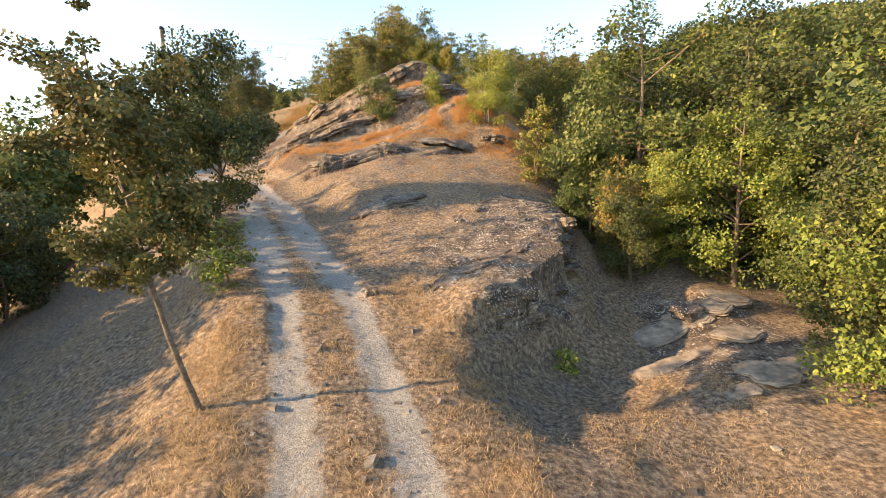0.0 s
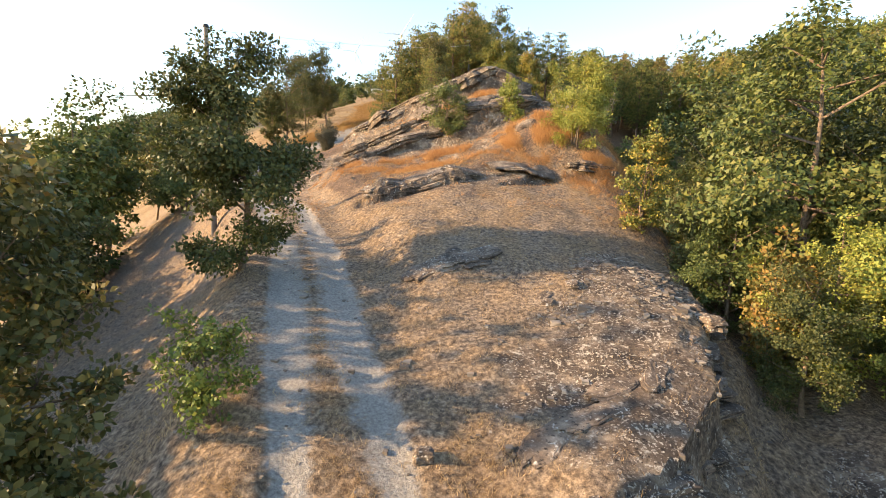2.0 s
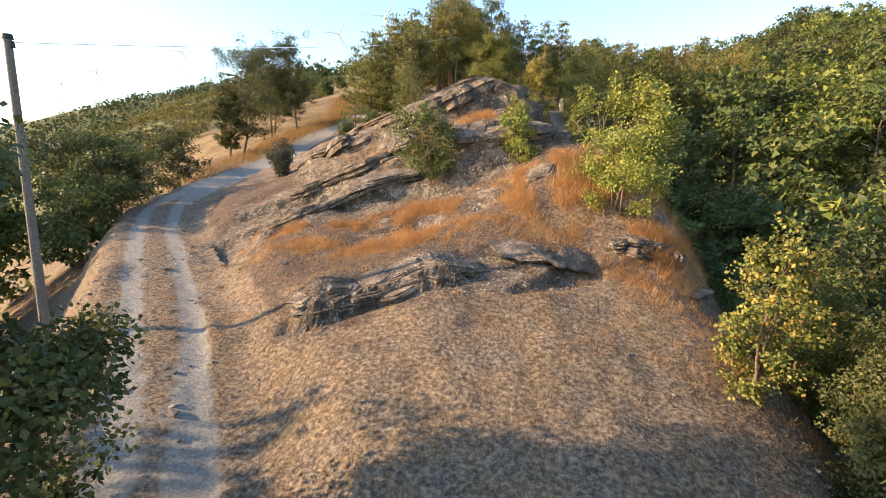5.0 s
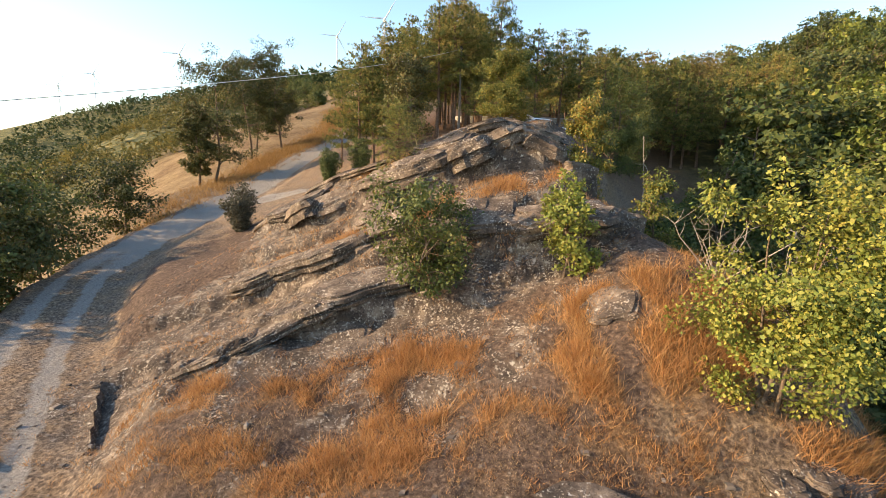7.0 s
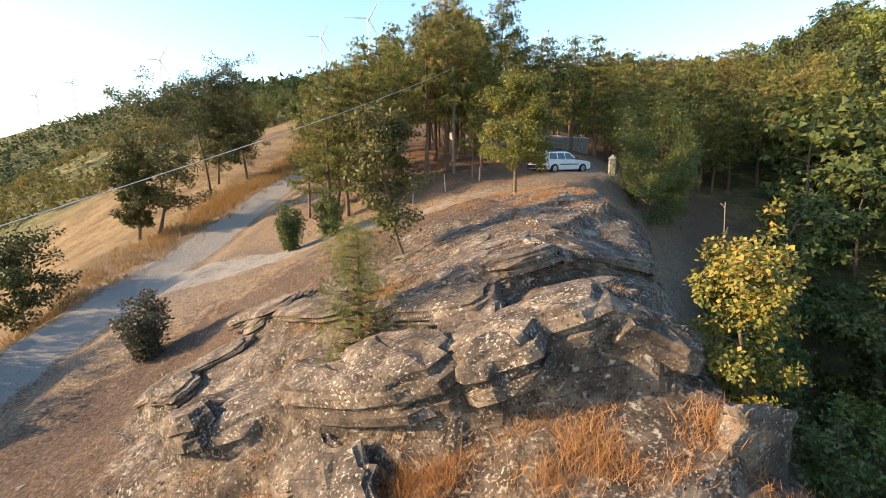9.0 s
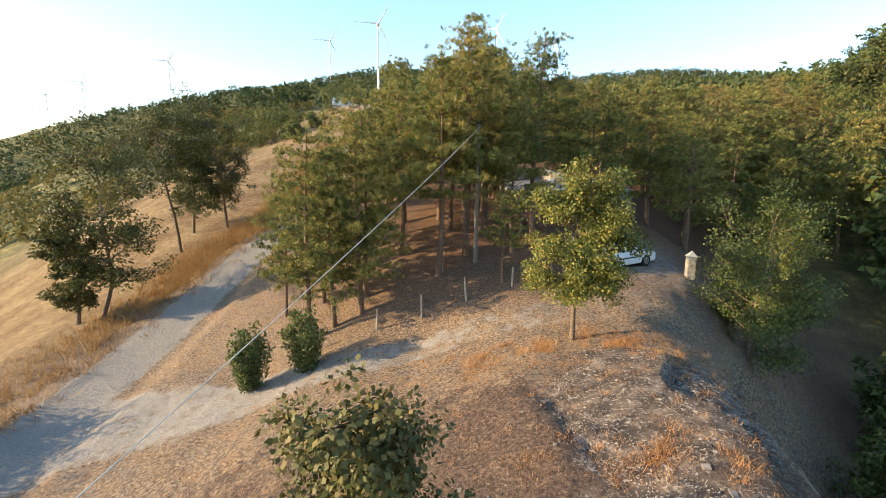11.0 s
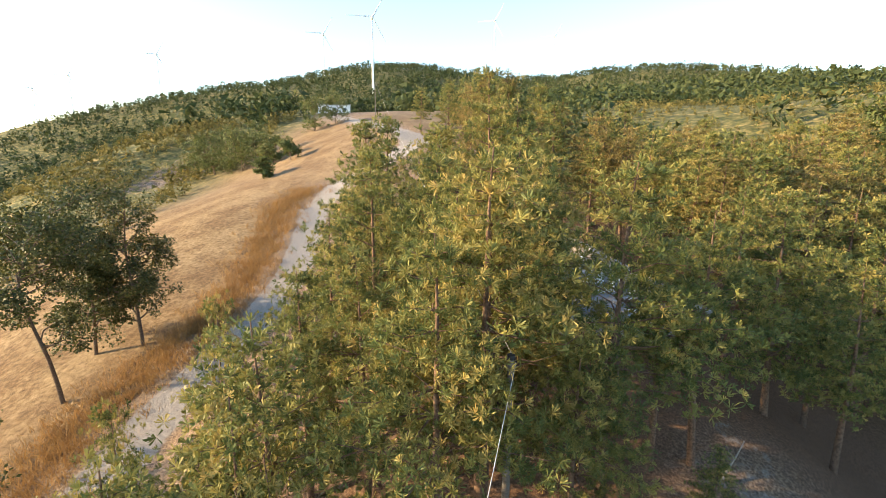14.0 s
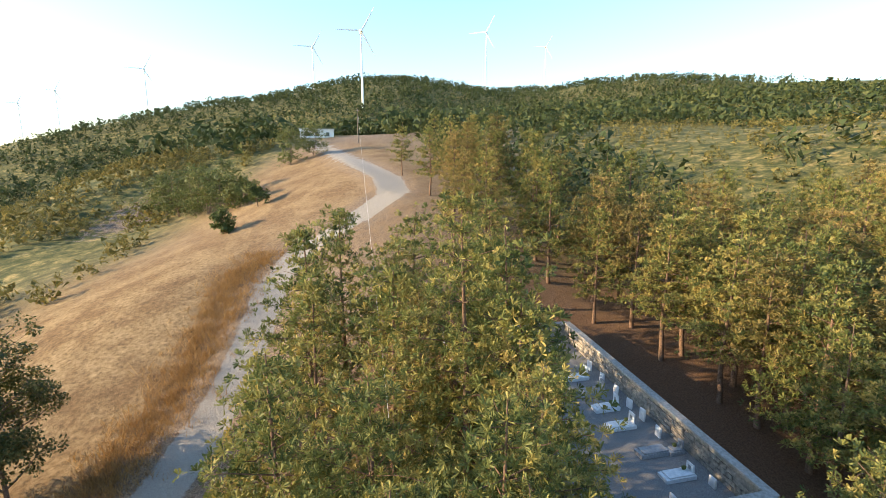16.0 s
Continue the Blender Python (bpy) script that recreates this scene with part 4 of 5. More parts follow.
plant("oak_tree", broadleaf_meshes(86, 9.0, 2.2, 0.1, 22000, 0.11, M_OAK, (0, 0), 0.1, 2, puff=1.25), (4.7, 63.9, ground(4.7, 63.9)), "dense green oak on the cliff edge", "tree")
plant("oak_tree", broadleaf_meshes(100, 7.2, 1.7, 0.08, 14000, 0.13, M_OAK, (0, 0), 0.1, 2, puff=1.25), at_ground(7.6, 69.0), "dense green oak beside the parked car", "tree")
plant("oak_shrub", broadleaf_meshes(88, 10.6 - ground(1.0, 37.6), 0.6, 0.05, 4600, 0.085, M_YELLOW, (0, 0), 0.04, 2), at_ground(1.0, 37.6), "yellow-leaved oak shrub below the cliff edge", "shrub")
plant("oak_shrub", broadleaf_meshes(89, 4.4, 0.85, 0.05, 6500, 0.10, M_YELLOW, (0, 0), 0.05, 3), at_ground(3.9, 25.7), "yellowing oak shrub at the edge of the wood", "shrub")
plant("shrub", broadleaf_meshes(99, 0.5, 0.22, 0.05, 420, 0.06, M_LIME, (0, 0), 0.012, 3), at_ground(2.5, 11.5), "tiny bright green sprout at the foot of the ledge", "shrub")
M_BROWNJUNIPER = leaf_material("browning_juniper", [(0.15, (0.07, 0.075, 0.02)), (0.5, (0.17, 0.15, 0.04)), (0.9, (0.34, 0.18, 0.06))], 0.2, 0.25)
plant("juniper_bush", juniper_meshes(97, 4.0, 1.2, M_BROWNJUNIPER), at_ground(6.0, 18.6), "tall juniper with browning tips at the edge of the wood", "juniper")
sap = pine_meshes(87, 2.8, 0.85, 0.06, 1.6, needles=(24, 0.006), reach_of=0.55)
plant("pine_sapling", sap, at_ground(-8.2, 41.45), "small soft green pine sapling between the stones", "pine tree")
for k, (x, y, h, r) in enumerate([(-18.5, 60.6, 3.5, 1.1), (-16.0, 61.2, 3.3, 1.15)]):
    plant("juniper_bush", juniper_meshes(90 + k, h, r, M_JUNIPER), at_ground(x, y), "dense dark green juniper bush at the road fork", "juniper", "junipers at the fork")
plant("juniper_bush", juniper_meshes(95, 2.9, 1.25, M_GREYBUSH), at_ground(-19.5, 48.8), "grey-brown half-bare bush beside the road", "juniper")

for k, (x, y, h, r) in enumerate([(-81, 161, 8.5, 2.9), (-76, 158, 9.5, 3.0), (-72, 155, 9.5, 2.8), (-67, 152.5, 10.0, 3.0), (-63, 150.5, 9.0, 2.9), (-58.5, 148.5, 7.0, 2.7), (-54.5, 147, 5.5, 2.2), (-70, 161, 8.0, 3.0), (-62, 156, 8.0, 3.0), (-47.3, 129.4, 3.6, 1.3), (-56, 173, 8.5, 3.0), (-52, 176, 8.5, 3.0), (-48, 141, 4.0, 1.6)]):
    plant("oak_tree", broadleaf_meshes(120 + k, h, r, 0.08, 2600, 0.26, M_OAK, (0, 0), 0.1, 2, coarse=True), at_ground(x, y), "dark green oak in the thicket above the field", "tree", "oaks above the field")

# far woods: one mass of small tree shapes
far, scrub = Build(), Build()
r2 = np.random.default_rng(9)
def far_trees(n, x0, x1, y0, y1, keep, hmin, hmax, mass=far):
    x, y = r2.uniform(x0, x1, n), r2.uniform(y0, y1, n)
    m = keep(x, y)
    x, y = x[m], y[m]
    z = land(x, y)
    for a, b, c in zip(x, y, z):
        h = r2.uniform(hmin, hmax)
        rr = h * r2.uniform(0.22, 0.36)
        k = 15
        o = r2.normal(0, 1, (k, 3))
        o /= np.linalg.norm(o, axis=1, keepdims=True)
        p = np.array([a, b, c + h * 0.52]) + o * np.array([rr, rr, h * 0.5]) * r2.uniform(0.6, 1, (k, 1))
        w, u = r2.normal(0, 1, (k, 3)).clip(-1.3, 1.3), r2.normal(0, 1, (k, 3)).clip(-1.3, 1.3)
        s = rr * 0.62
        v = np.stack([p + w * s * 0.6, p + u * s * 0.6, p - (w + u) * s * 0.45], 1).reshape(-1, 3)
        mass.add(v, None, np.arange(3 * k).reshape(-1, 3))
def clump(x, y):
    return fbm(x, y, 70, 8.0, 3) > -0.45
far_trees(10500, -420, 260, 260, 830, clump, 4.5, 9)
far_trees(5200, -330, -60, 120, 420, lambda x, y: (fbm(x, y, 60, 8.0, 3) > -0.3) & (x < -100 - 0.25 * y), 3, 6.5)
far_trees(2000, -30, 190, 135, 330, lambda x, y: (fbm(x, y, 40, 2.0, 3) > -0.05) & (x > -20), 3, 7)
far_trees(420, -110, -20, 190, 300, lambda x, y: (fbm(x, y, 30, 5.0, 3) > -0.1) & (polyline_distance(x, y, [(p[0], p[1]) for p in ROAD])[0] > 8), 5, 9)
tagged(new("far_woods", far.mesh("far_woods", M_FARWOOD)), "dark green woods on the far hillsides", "woods", kind="stuff")

far_trees(7000, -165, -60, 105, 280, lambda x, y: (fbm(x, y, 16, 3.0, 3) > -0.04) & (x < -62 - 0.12 * (y - 112)), 1.3, 3.4, scrub)
far_trees(5200, 0, 260, 118, 400, lambda x, y: (fbm(x, y, 25, 4.0, 3) > -0.35) & (y > 112 + 0.1 * x), 1.0, 3.0, scrub)
M_SCRUB = leaf_material("hillside_scrub_leaf", [(0.15, (0.06, 0.065, 0.02)), (0.5, (0.14, 0.125, 0.04)), (0.9, (0.27, 0.205, 0.065))], 0.1, 0.3)
tagged(new("hillside_scrub", scrub.mesh("hillside_scrub", M_SCRUB)), "low golden-olive scrub on the open hillsides", "scrub", kind="stuff")

# ---- stones ----


def block_mesh(seed):
    """A rough bedded block about 1 m long, thicker than a slab, with broken faces."""
    r = np.random.default_rng(seed)
    bm = bmesh.new()
    bmesh.ops.create_cube(bm, size=1.0)
    bmesh.ops.subdivide_edges(bm, edges=bm.edges[:], cuts=4, use_grid_fill=True)
    o = Vector(r.uniform(0, 50, 3))
    for v in bm.verts:
        n = noise.noise_vector(v.co * 1.7 + o) * 0.22 + noise.noise_vector(v.co * 4.1 + o) * 0.12 + noise.noise_vector(v.co * 9 + o) * 0.05
        n.x += 0.10 * (noise.noise(Vector((o.x, 0, v.co.z * 9))) + noise.noise(Vector((v.co.y * 5, o.y, v.co.z * 12))))
        n.y += 0.12 * noise.noise(Vector((o.x + 5, 0, v.co.z * 9)))
        v.co += Vector((n.x, n.y, n.z * 0.8))
        k = abs(v.co.x) * 2
        if k > 0.85 and abs(v.co.y) * 2 > 0.85:
            v.co.x *= 0.86
            v.co.y *= 0.90
    me = bpy.data.meshes.new("stone")
    bm.to_mesh(me)
    bm.free()
    me.materials.append(M_ROCK)
    return me


def slab_mesh(seed):
    """A broken plate of bedded stone, about 1 m in each direction before scaling, with ragged stepping edges."""
    r = np.random.default_rng(seed)
    n, levels = 18, [(-0.5, 1.0), (-0.22, 1.03), (-0.2, 0.9), (0.02, 0.93), (0.05, 1.04), (0.3, 0.99), (0.33, 0.88), (0.5, 0.84)]
    a = np.linspace(0, 2 * math.pi, n, endpoint=False) + r.uniform(-0.12, 0.12, n)
    base = 0.5 / np.maximum(np.abs(np.cos(a)) ** 3 + np.abs(np.sin(a)) ** 3, 0.2) ** (1 / 3) * r.uniform(0.78, 1.12, n)
    b = Build()
    v = []
    for z, k in levels:
        q = base * k * r.uniform(0.94, 1.06, n)
        v += [(q[j] * math.cos(a[j]), q[j] * math.sin(a[j]), z + r.uniform(-0.04, 0.04)) for j in range(n)]
    q = base * 0.45
    v += [(q[j] * math.cos(a[j]), q[j] * math.sin(a[j]), 0.55 + r.uniform(-0.1, 0.1)) for j in range(n)]
    v.append((0, 0, 0.55))
    j = np.arange(n)
    quads = np.concatenate([np.c_[k * n + j, k * n + (j + 1) % n, (k + 1) * n + (j + 1) % n, (k + 1) * n + j] for k in range(len(levels))])
    top = len(levels) * n
    return b.add(np.array(v), quads, np.c_[top + j, top + (j + 1) % n, np.full(n, top + n)]).mesh("stone", M_ROCK)


BLOCKS = [slab_mesh(200 + k) for k in range(9)] + [block_mesh(210), block_mesh(211)]


def slope_turn(x, y, share=0.85):
    """The turn that lays a flat thing on the hillside."""
    gx_ = (ground(x + 0.9, y) - ground(x - 0.9, y)) / 1.8 * share
    gy_ = (ground(x, y + 0.9) - ground(x, y - 0.9)) / 1.8 * share
    return Vector((0, 0, 1)).rotation_difference(Vector((-gx_, -gy_, 1)).normalized()).to_matrix().to_4x4()


def stone_ledge(label, line, layers, length, depth, thick, seed, lift=0.0, face=-90.0, laid=False):
    """Broken beds of stone along a line on the ground; face: the way the beds step forward, degrees from the line."""
    r = np.random.default_rng(seed)
    x0, y0 = line[0]
    e = thing("rock_ledge", (x0, y0, ground(x0, y0)), label, "rock")
    for a, b in zip(line[:-1], line[1:]):
        run = math.hypot(b[0] - a[0], b[1] - a[1])
        ang = math.atan2(b[1] - a[1], b[0] - a[0])
        fx, fy = math.cos(ang + radians(face)), math.sin(ang + radians(face))
        for k in range(layers):
            s = r.uniform(-0.2, 0.2)
            while s < run:
                ln = length * r.choice((0.5, 0.7, 1.0, 1.4, 1.9))
                t = (s + ln / 2) / run
                back = -k * depth * 0.20 + r.normal(0, 0.16)
                x, y = a[0] + (b[0] - a[0]) * t + fx * back, a[1] + (b[1] - a[1]) * t + fy * back
                th = thick * r.uniform(0.45, 1.25)
                z = ground(a[0] + (b[0] - a[0]) * t + fx * 0.35, a[1] + (b[1] - a[1]) * t + fy * 0.35) + lift + (k + 0.35) * thick * 0.92
                if r.random() > 0.16:
                    o = part("stone", BLOCKS[r.integers(0, 9 if laid else 11)], None, e)
                    m = pose(x, y, z, r.normal(0, 3), r.normal(0, 5), math.degrees(ang) + r.normal(0, 16)) @ Matrix.Diagonal((ln * 1.05, depth * r.uniform(0.8, 1.2), th, 1))
                    if laid:
                        m = Matrix.Translation((x, y, z)) @ slope_turn(x, y) @ pose(0, 0, 0, r.normal(0, 2), r.normal(0, 2), math.degrees(ang) + r.normal(0, 14)) @ Matrix.Diagonal((ln * 1.25, depth * r.uniform(0.8, 1.3), th, 1))
                    o.matrix_local = e.matrix_world.inverted() @ m
                s += ln * r.uniform(0.85, 1.05)
    return e


M_TAN = simple_material("tan_slab", (0.10, 0.080, 0.062), (0.33, 0.265, 0.20), 4.0, 0.92, 0.9)


def bed_plates(label, line, thick, seed, layers=2, mat=None, length=2.0):
    """Long broken plates of a stone bed that breaks out of a slope: flush with the ground behind, open in front."""
    r = np.random.default_rng(seed)
    x0, y0 = line[0]
    e = thing("rock_ledge", (x0, y0, ground(x0, y0)), label, "rock")
    for a, b in zip(line[:-1], line[1:]):
        run, ang = math.hypot(b[0] - a[0], b[1] - a[1]), math.atan2(b[1] - a[1], b[0] - a[0])
        for k in range(layers):
            u = r.uniform(-0.3, 0.1)
            while u < run - 0.2:
                ln, depth = length * r.uniform(0.6, 1.5), r.uniform(0.75, 1.3) * (1.4 if length > 2 else 1.0)
                th = max(0.10, thick / layers * r.uniform(0.85, 1.2))
                c = Vector((a[0], a[1], 0)) + Vector((math.cos(ang), math.sin(ang), 0)) * (u + ln / 2)
                back = Vector((-math.sin(ang), math.cos(ang), 0))
                front = -0.16 + 0.13 * k + r.normal(0, 0.06)
                m = c + back * (front + depth / 2)
                zf, zb = ground(*(c + back * 0.30)[:2]), ground(*(c + back * (0.3 + depth))[:2])
                way = Vector((math.cos(ang), math.sin(ang), 0)) * ln * 0.4
                zl, zr = ground(*(m - way)[:2]), ground(*(m + way)[:2])
                pitch = math.degrees(math.atan2(zb - zf, depth)) * 0.8
                roll = max(-24.0, min(24.0, math.degrees(math.atan2(zr - zl, ln * 0.8))))
                top = (zf + zb) / 2 + 0.04 - (layers - 1 - k) * thick / layers
                o = part("stone", BLOCKS[r.integers(0, 9)], None, e)
                o.matrix_local = e.matrix_world.inverted() @ (pose(m.x, m.y, top - th * 0.5, 0, 0, math.degrees(ang) + r.normal(0, 5)) @ pose(0, 0, 0, pitch, -roll, 0) @ Matrix.Diagonal((ln * 1.1, depth, th, 1)))
                if mat:
                    o.material_slots[0].link = "OBJECT"
                    o.material_slots[0].material = mat
                u += ln * r.uniform(0.8, 0.98)
    return e


# the ledge by the track: a stepped, shaded face of thin beds
stone_ledge("shaded grey stone face stepping down beside the track", [(0.5, 11.15), (1.75, 12.45), (3.05, 14.65), (3.75, 17.5)], 4, 0.5, 0.6, 0.27, 301, 0.05)
stone_ledge("low broken stone ledge running out to the track", [(-1.2, 10.3), (0.25, 10.9), (0.9, 11.5)], 2, 0.5, 0.5, 0.15, 302, -0.10)
stone_ledge("lichened stone beds at the top of the ledge", [(-0.6, 12.2), (0.9, 13.4), (2.3, 15.4)], 1, 0.5, 0.5, 0.10, 303, -0.04, laid=True)
bed_plates("pale flat stone slabs in the hollow", [(4.4, 11.0), (6.0, 11.6), (8.0, 12.6)], 0.12, 304, 1, M_TAN, 1.2)
bed_plates("pale flat stone slabs in the hollow", [(5.0, 12.7), (6.6, 13.4), (8.6, 14.4)], 0.14, 305, 1, M_TAN, 1.3)
bed_plates("pale flat stone slabs in the hollow", [(5.2, 9.4), (6.4, 9.9), (7.8, 10.6)], 0.10, 308, 1, M_TAN, 1.1)
bed_plates("low grey stone slab in the dry grass", [(-3.9, 18.5), (-2.7, 19.2), (-1.4, 20.2)], 0.24, 306, 2, None, 0.8)
stone_ledge("patch of broken stone in the dry grass", [(-0.3, 17.4), (0.2, 18.5), (0.7, 19.4), (1.7, 20.8), (3.4, 22.7), (4.2, 23.1)], 1, 0.3, 0.34, 0.16, 307, -0.05, laid=True)
# beds across the foot of the mound
for k, (line, h) in enumerate(BEDS):
    bed_plates("weathered grey stone bed breaking out of the mound", line, h * 0.9, 330 + k, 3 if k == 0 else 1, None, 1.3 if line[0][1] < 31 else 2.4)
stone_ledge("stacked stone slabs jutting from the mound", [(1.2, 30.4), (2.2, 30.8), (3.3, 31.2)], 3, 0.9, 0.9, 0.22, 311, 0.0)
stone_ledge("single pale slab lying in the grass", [(3.2, 29.9), (4.1, 30.3)], 1, 0.9, 0.5, 0.22, 312, 0.0)
stone_ledge("rim of broken stone along the cliff edge", [(0.3, 52), (0.1, 55), (0.6, 58)], 2, 0.8, 0.7, 0.25, 320, -0.05)


def laid_slab(x, y, long, wide, thick, turn, seed):
    """One broad plate of bedded stone lying flush in the slope."""
    b = new("rock_slab", BLOCKS[seed % 9])
    b.matrix_world = Matrix.Translation((x, y, ground(x, y) + 0.06)) @ slope_turn(x, y, 0.95) @ pose(0, 0, 0, 0, 0, turn) @ Matrix.Diagonal((long, wide, thick, 1)) @ pose(0, 0, -0.4)
    return tagged(b, "broad weathered slab lying in the stony slope", "rock", "slabs on the mound")


rs = np.random.default_rng(606)
for k in range(32):
    x, y = rs.uniform(-13.5, -1.0), rs.uniform(33.5, 50)
    if rockiness(np.array([x]), np.array([y]))[0] > 0.35 and tall(np.array([x]), np.array([y]))[0] < 0.35:
        laid_slab(x, y, rs.uniform(1.0, 2.8), rs.uniform(0.7, 1.5), rs.uniform(0.16, 0.34), rs.normal(15, 25), k)


def boulder(label, place, size, seed, turn=0.0):
    bm = bmesh.new()
    bmesh.ops.create_icosphere(bm, subdivisions=4, radius=0.5)
    o = Vector((seed * 3.1, 5, 9))
    for v in bm.verts:
        c = v.co.copy()
        q = Vector([math.copysign(abs(k * 2) ** 0.55 / 2, k) for k in c])
        v.co = q * (1 + 0.30 * noise.noise(c * 2.2 + o) + 0.12 * noise.noise(c * 6 + o) + 0.06 * noise.noise(c * 15 + o))
        v.co.x += 0.15 * noise.noise(Vector((0, 0, v.co.z * 6)) + o)
    me = bpy.data.meshes.new("boulder")
    bm.to_mesh(me)
    bm.free()
    me.materials.append(M_ROCK)
    b = new("boulder", me)
    b.matrix_world = pose(*place, 0, 0, turn) @ Matrix.Diagonal((*size, 1))
    return tagged(b, label, "rock")


boulder("upright weathered boulder at the cliff edge", (-1.35, 38.75, 9.8), (1.3, 0.45, 1.6), 1, 30)
boulder("grey boulder at the cliff edge", (-0.55, 37.5, ground(-0.55, 37.5) - 0.5), (1.2, 1.7, 1.2), 2, 50)
boulder("tall square block on the flat slabs", (6.6, 13.9, ground(6.6, 13.9) + 0.1), (1.0, 0.7, 0.5), 3, 30)
boulder("pale stone beside the wheel track", (-2.35, 12.0, ground(-2.35, 12.0) + 0.05), (0.32, 0.28, 0.26), 4, 10)
boulder("pale stone at the cliff corner", (1.0, 58.2, ground(1.0, 58.2) + 0.1), (0.6, 0.5, 0.5), 5, 10)

# loose stones
r4 = np.random.default_rng(77)
def scatter(n, x0, x1, y0, y1, keep):
    x, y = r4.uniform(x0, x1, n), r4.uniform(y0, y1, n)
    m = keep(x, y) > r4.random(n)
    return x[m], y[m]


def road_gap(x, y):
    return polyline_distance(x, y, [(p[0], p[1]) for p in ROAD])[0]


def road_side(x, y):
    return polyline_distance(x, y, [(p[0], p[1]) for p in ROAD])[1]


bm = bmesh.new()
bmesh.ops.create_cube(bm, size=1.5)
bmesh.ops.triangulate(bm, faces=bm.faces)
ICO_V = np.array([v.co[:] for v in bm.verts])
ICO_T = np.array([[v.index for v in f.verts] for f in bm.faces])
bm.free()
x, y = scatter(32000, -18, 8, 6, 60, lambda x, y: 0.06 + 0.5 * rockiness(x, y) * (fbm(x, y, 1.5, 11.0) > -0.1) + 0.15 * np.exp(-((road_gap(x, y) / 2.0) ** 2)))
x2, y2 = scatter(2600, -0.6, 4.6, 16.4, 22.8, lambda x, y: 0.7 * (rockiness(x, y) > 0.4) * (road_gap(x, y) > 2.5))
x, y = np.r_[x, x2], np.r_[y, y2]
z = land(x, y)
rad = r4.lognormal(-3.6, 0.5, len(x)).clip(0.012, 0.14)
rad[-len(x2) :] *= 1.15
v = ICO_V[None] * (1 + r4.normal(0, 0.18, (len(x), len(ICO_V), 1))) * (rad[:, None, None] * r4.uniform(0.6, 1.5, (len(x), 1, 3)) * np.array([1, 1, 0.6])) + np.c_[x, y, z][:, None]
t = (np.arange(len(x))[:, None, None] * len(ICO_V) + ICO_T).reshape(-1, 3)
M_PEBBLE = leaf_material("pebble", [(0.15, (0.09, 0.072, 0.058)), (0.5, (0.20, 0.162, 0.128)), (0.85, (0.38, 0.325, 0.265))], 0.1, 0.0)
tagged(new("loose_stones", mesh_np("loose_stones", v.reshape(-1, 3), None, t, M_PEBBLE)), "scattered pale stones and rubble on the dry ground", "stones", kind="stuff")


# ---- dry grass ----
def blades(x, y, height, width, per, spread):
    x, y, h = np.repeat(x, per), np.repeat(y, per), np.repeat(height, per)
    x, y = x + r4.normal(0, spread, len(x)), y + r4.normal(0, spread, len(x))
    z = land(x, y) - 0.02
    h = h * r4.uniform(0.5, 1.25, len(x))
    a = r4.uniform(0, 2 * math.pi, len(x))
    w = width * r4.uniform(0.6, 1.4, len(x))
    lx, ly = r4.normal(0, 0.6, len(x)) * h, r4.normal(0, 0.6, len(x)) * h
    foot = np.c_[x, y, z]
    cross = np.c_[np.cos(a) * w, np.sin(a) * w, 0 * w]
    tip = foot + np.c_[lx, ly, h]
    v = np.stack([foot - cross, foot + cross, tip], 1)
    return v.reshape(-1, 3), np.arange(len(x) * 3).reshape(-1, 3)


def open_ground(x, y):
    r = road_gap(x, y)
    return np.clip(smooth(1.1, 1.7, r) + 0.5 * np.exp(-((r / 0.4) ** 2)) * (y < 30), 0, 1) * (1 - 0.75 * smooth(0.35, 0.75, rockiness(x, y)))


x, y = scatter(24000, -13, 6, 4, 32, lambda x, y: open_ground(x, y) * smooth(-0.35, 0.3, fbm(x, y, 1.4, 21.0)))
v1, t1 = blades(x, y, r4.uniform(0.03, 0.10, len(x)), 0.007, 12, 0.10)
tagged(new("stubble_grass", mesh_np("stubble_grass", v1, None, t1, M_STRAW)), "short sunburnt grass stubble beside the track", "grass", kind="stuff")
x, y = scatter(80000, -18, 7, 25, 62, lambda x, y: 0.95 * tall(x, y) + 0.03)
x2, y2 = scatter(9000, -9, 3, 2, 17, verge)
v1, t1 = blades(x2, y2, r4.uniform(0.05, 0.17, len(x2)), 0.007, 14, 0.07)
v2, t2 = blades(x, y, r4.uniform(0.12, 0.50, len(x)) * (0.35 + 0.65 * tall(x, y)), 0.007, 18, 0.10)
M_TALL = leaf_material("orange_grass_blade", [(0.15, (0.22, 0.105, 0.042)), (0.5, (0.46, 0.235, 0.09)), (0.85, (0.60, 0.38, 0.17))], 0.2, 0.3)
tagged(new("bank_grass", mesh_np("bank_grass", v1, None, t1, M_STRAW)), "short straw-coloured grass along the wheel tracks", "grass", kind="stuff")
tagged(new("tall_dry_grass", mesh_np("tall_dry_grass", v2, None, t2, M_TALL)), "tall orange dry grass tufts on the mound", "grass", kind="stuff")
x, y = scatter(18000, -45, -22, 52, 120, lambda x, y: np.exp(-(((road_gap(x, y) - 4.4) / 2.0) ** 2)) * (road_side(x, y) < 0) * (0.3 + 0.7 * smooth(66, 80, y)))
M_VERGE = leaf_material("verge_straw", [(0.15, (0.15, 0.08, 0.03)), (0.5, (0.29, 0.165, 0.06)), (0.85, (0.40, 0.25, 0.095))], 0.2, 0.3)
v3, t3 = blades(x, y, r4.uniform(0.3, 0.85, len(x)), 0.022, 12, 0.25)
tagged(new("verge_grass", mesh_np("verge_grass", v3, None, t3, M_VERGE)), "tall straw-coloured grass on the bank between road and field", "grass", kind="stuff")

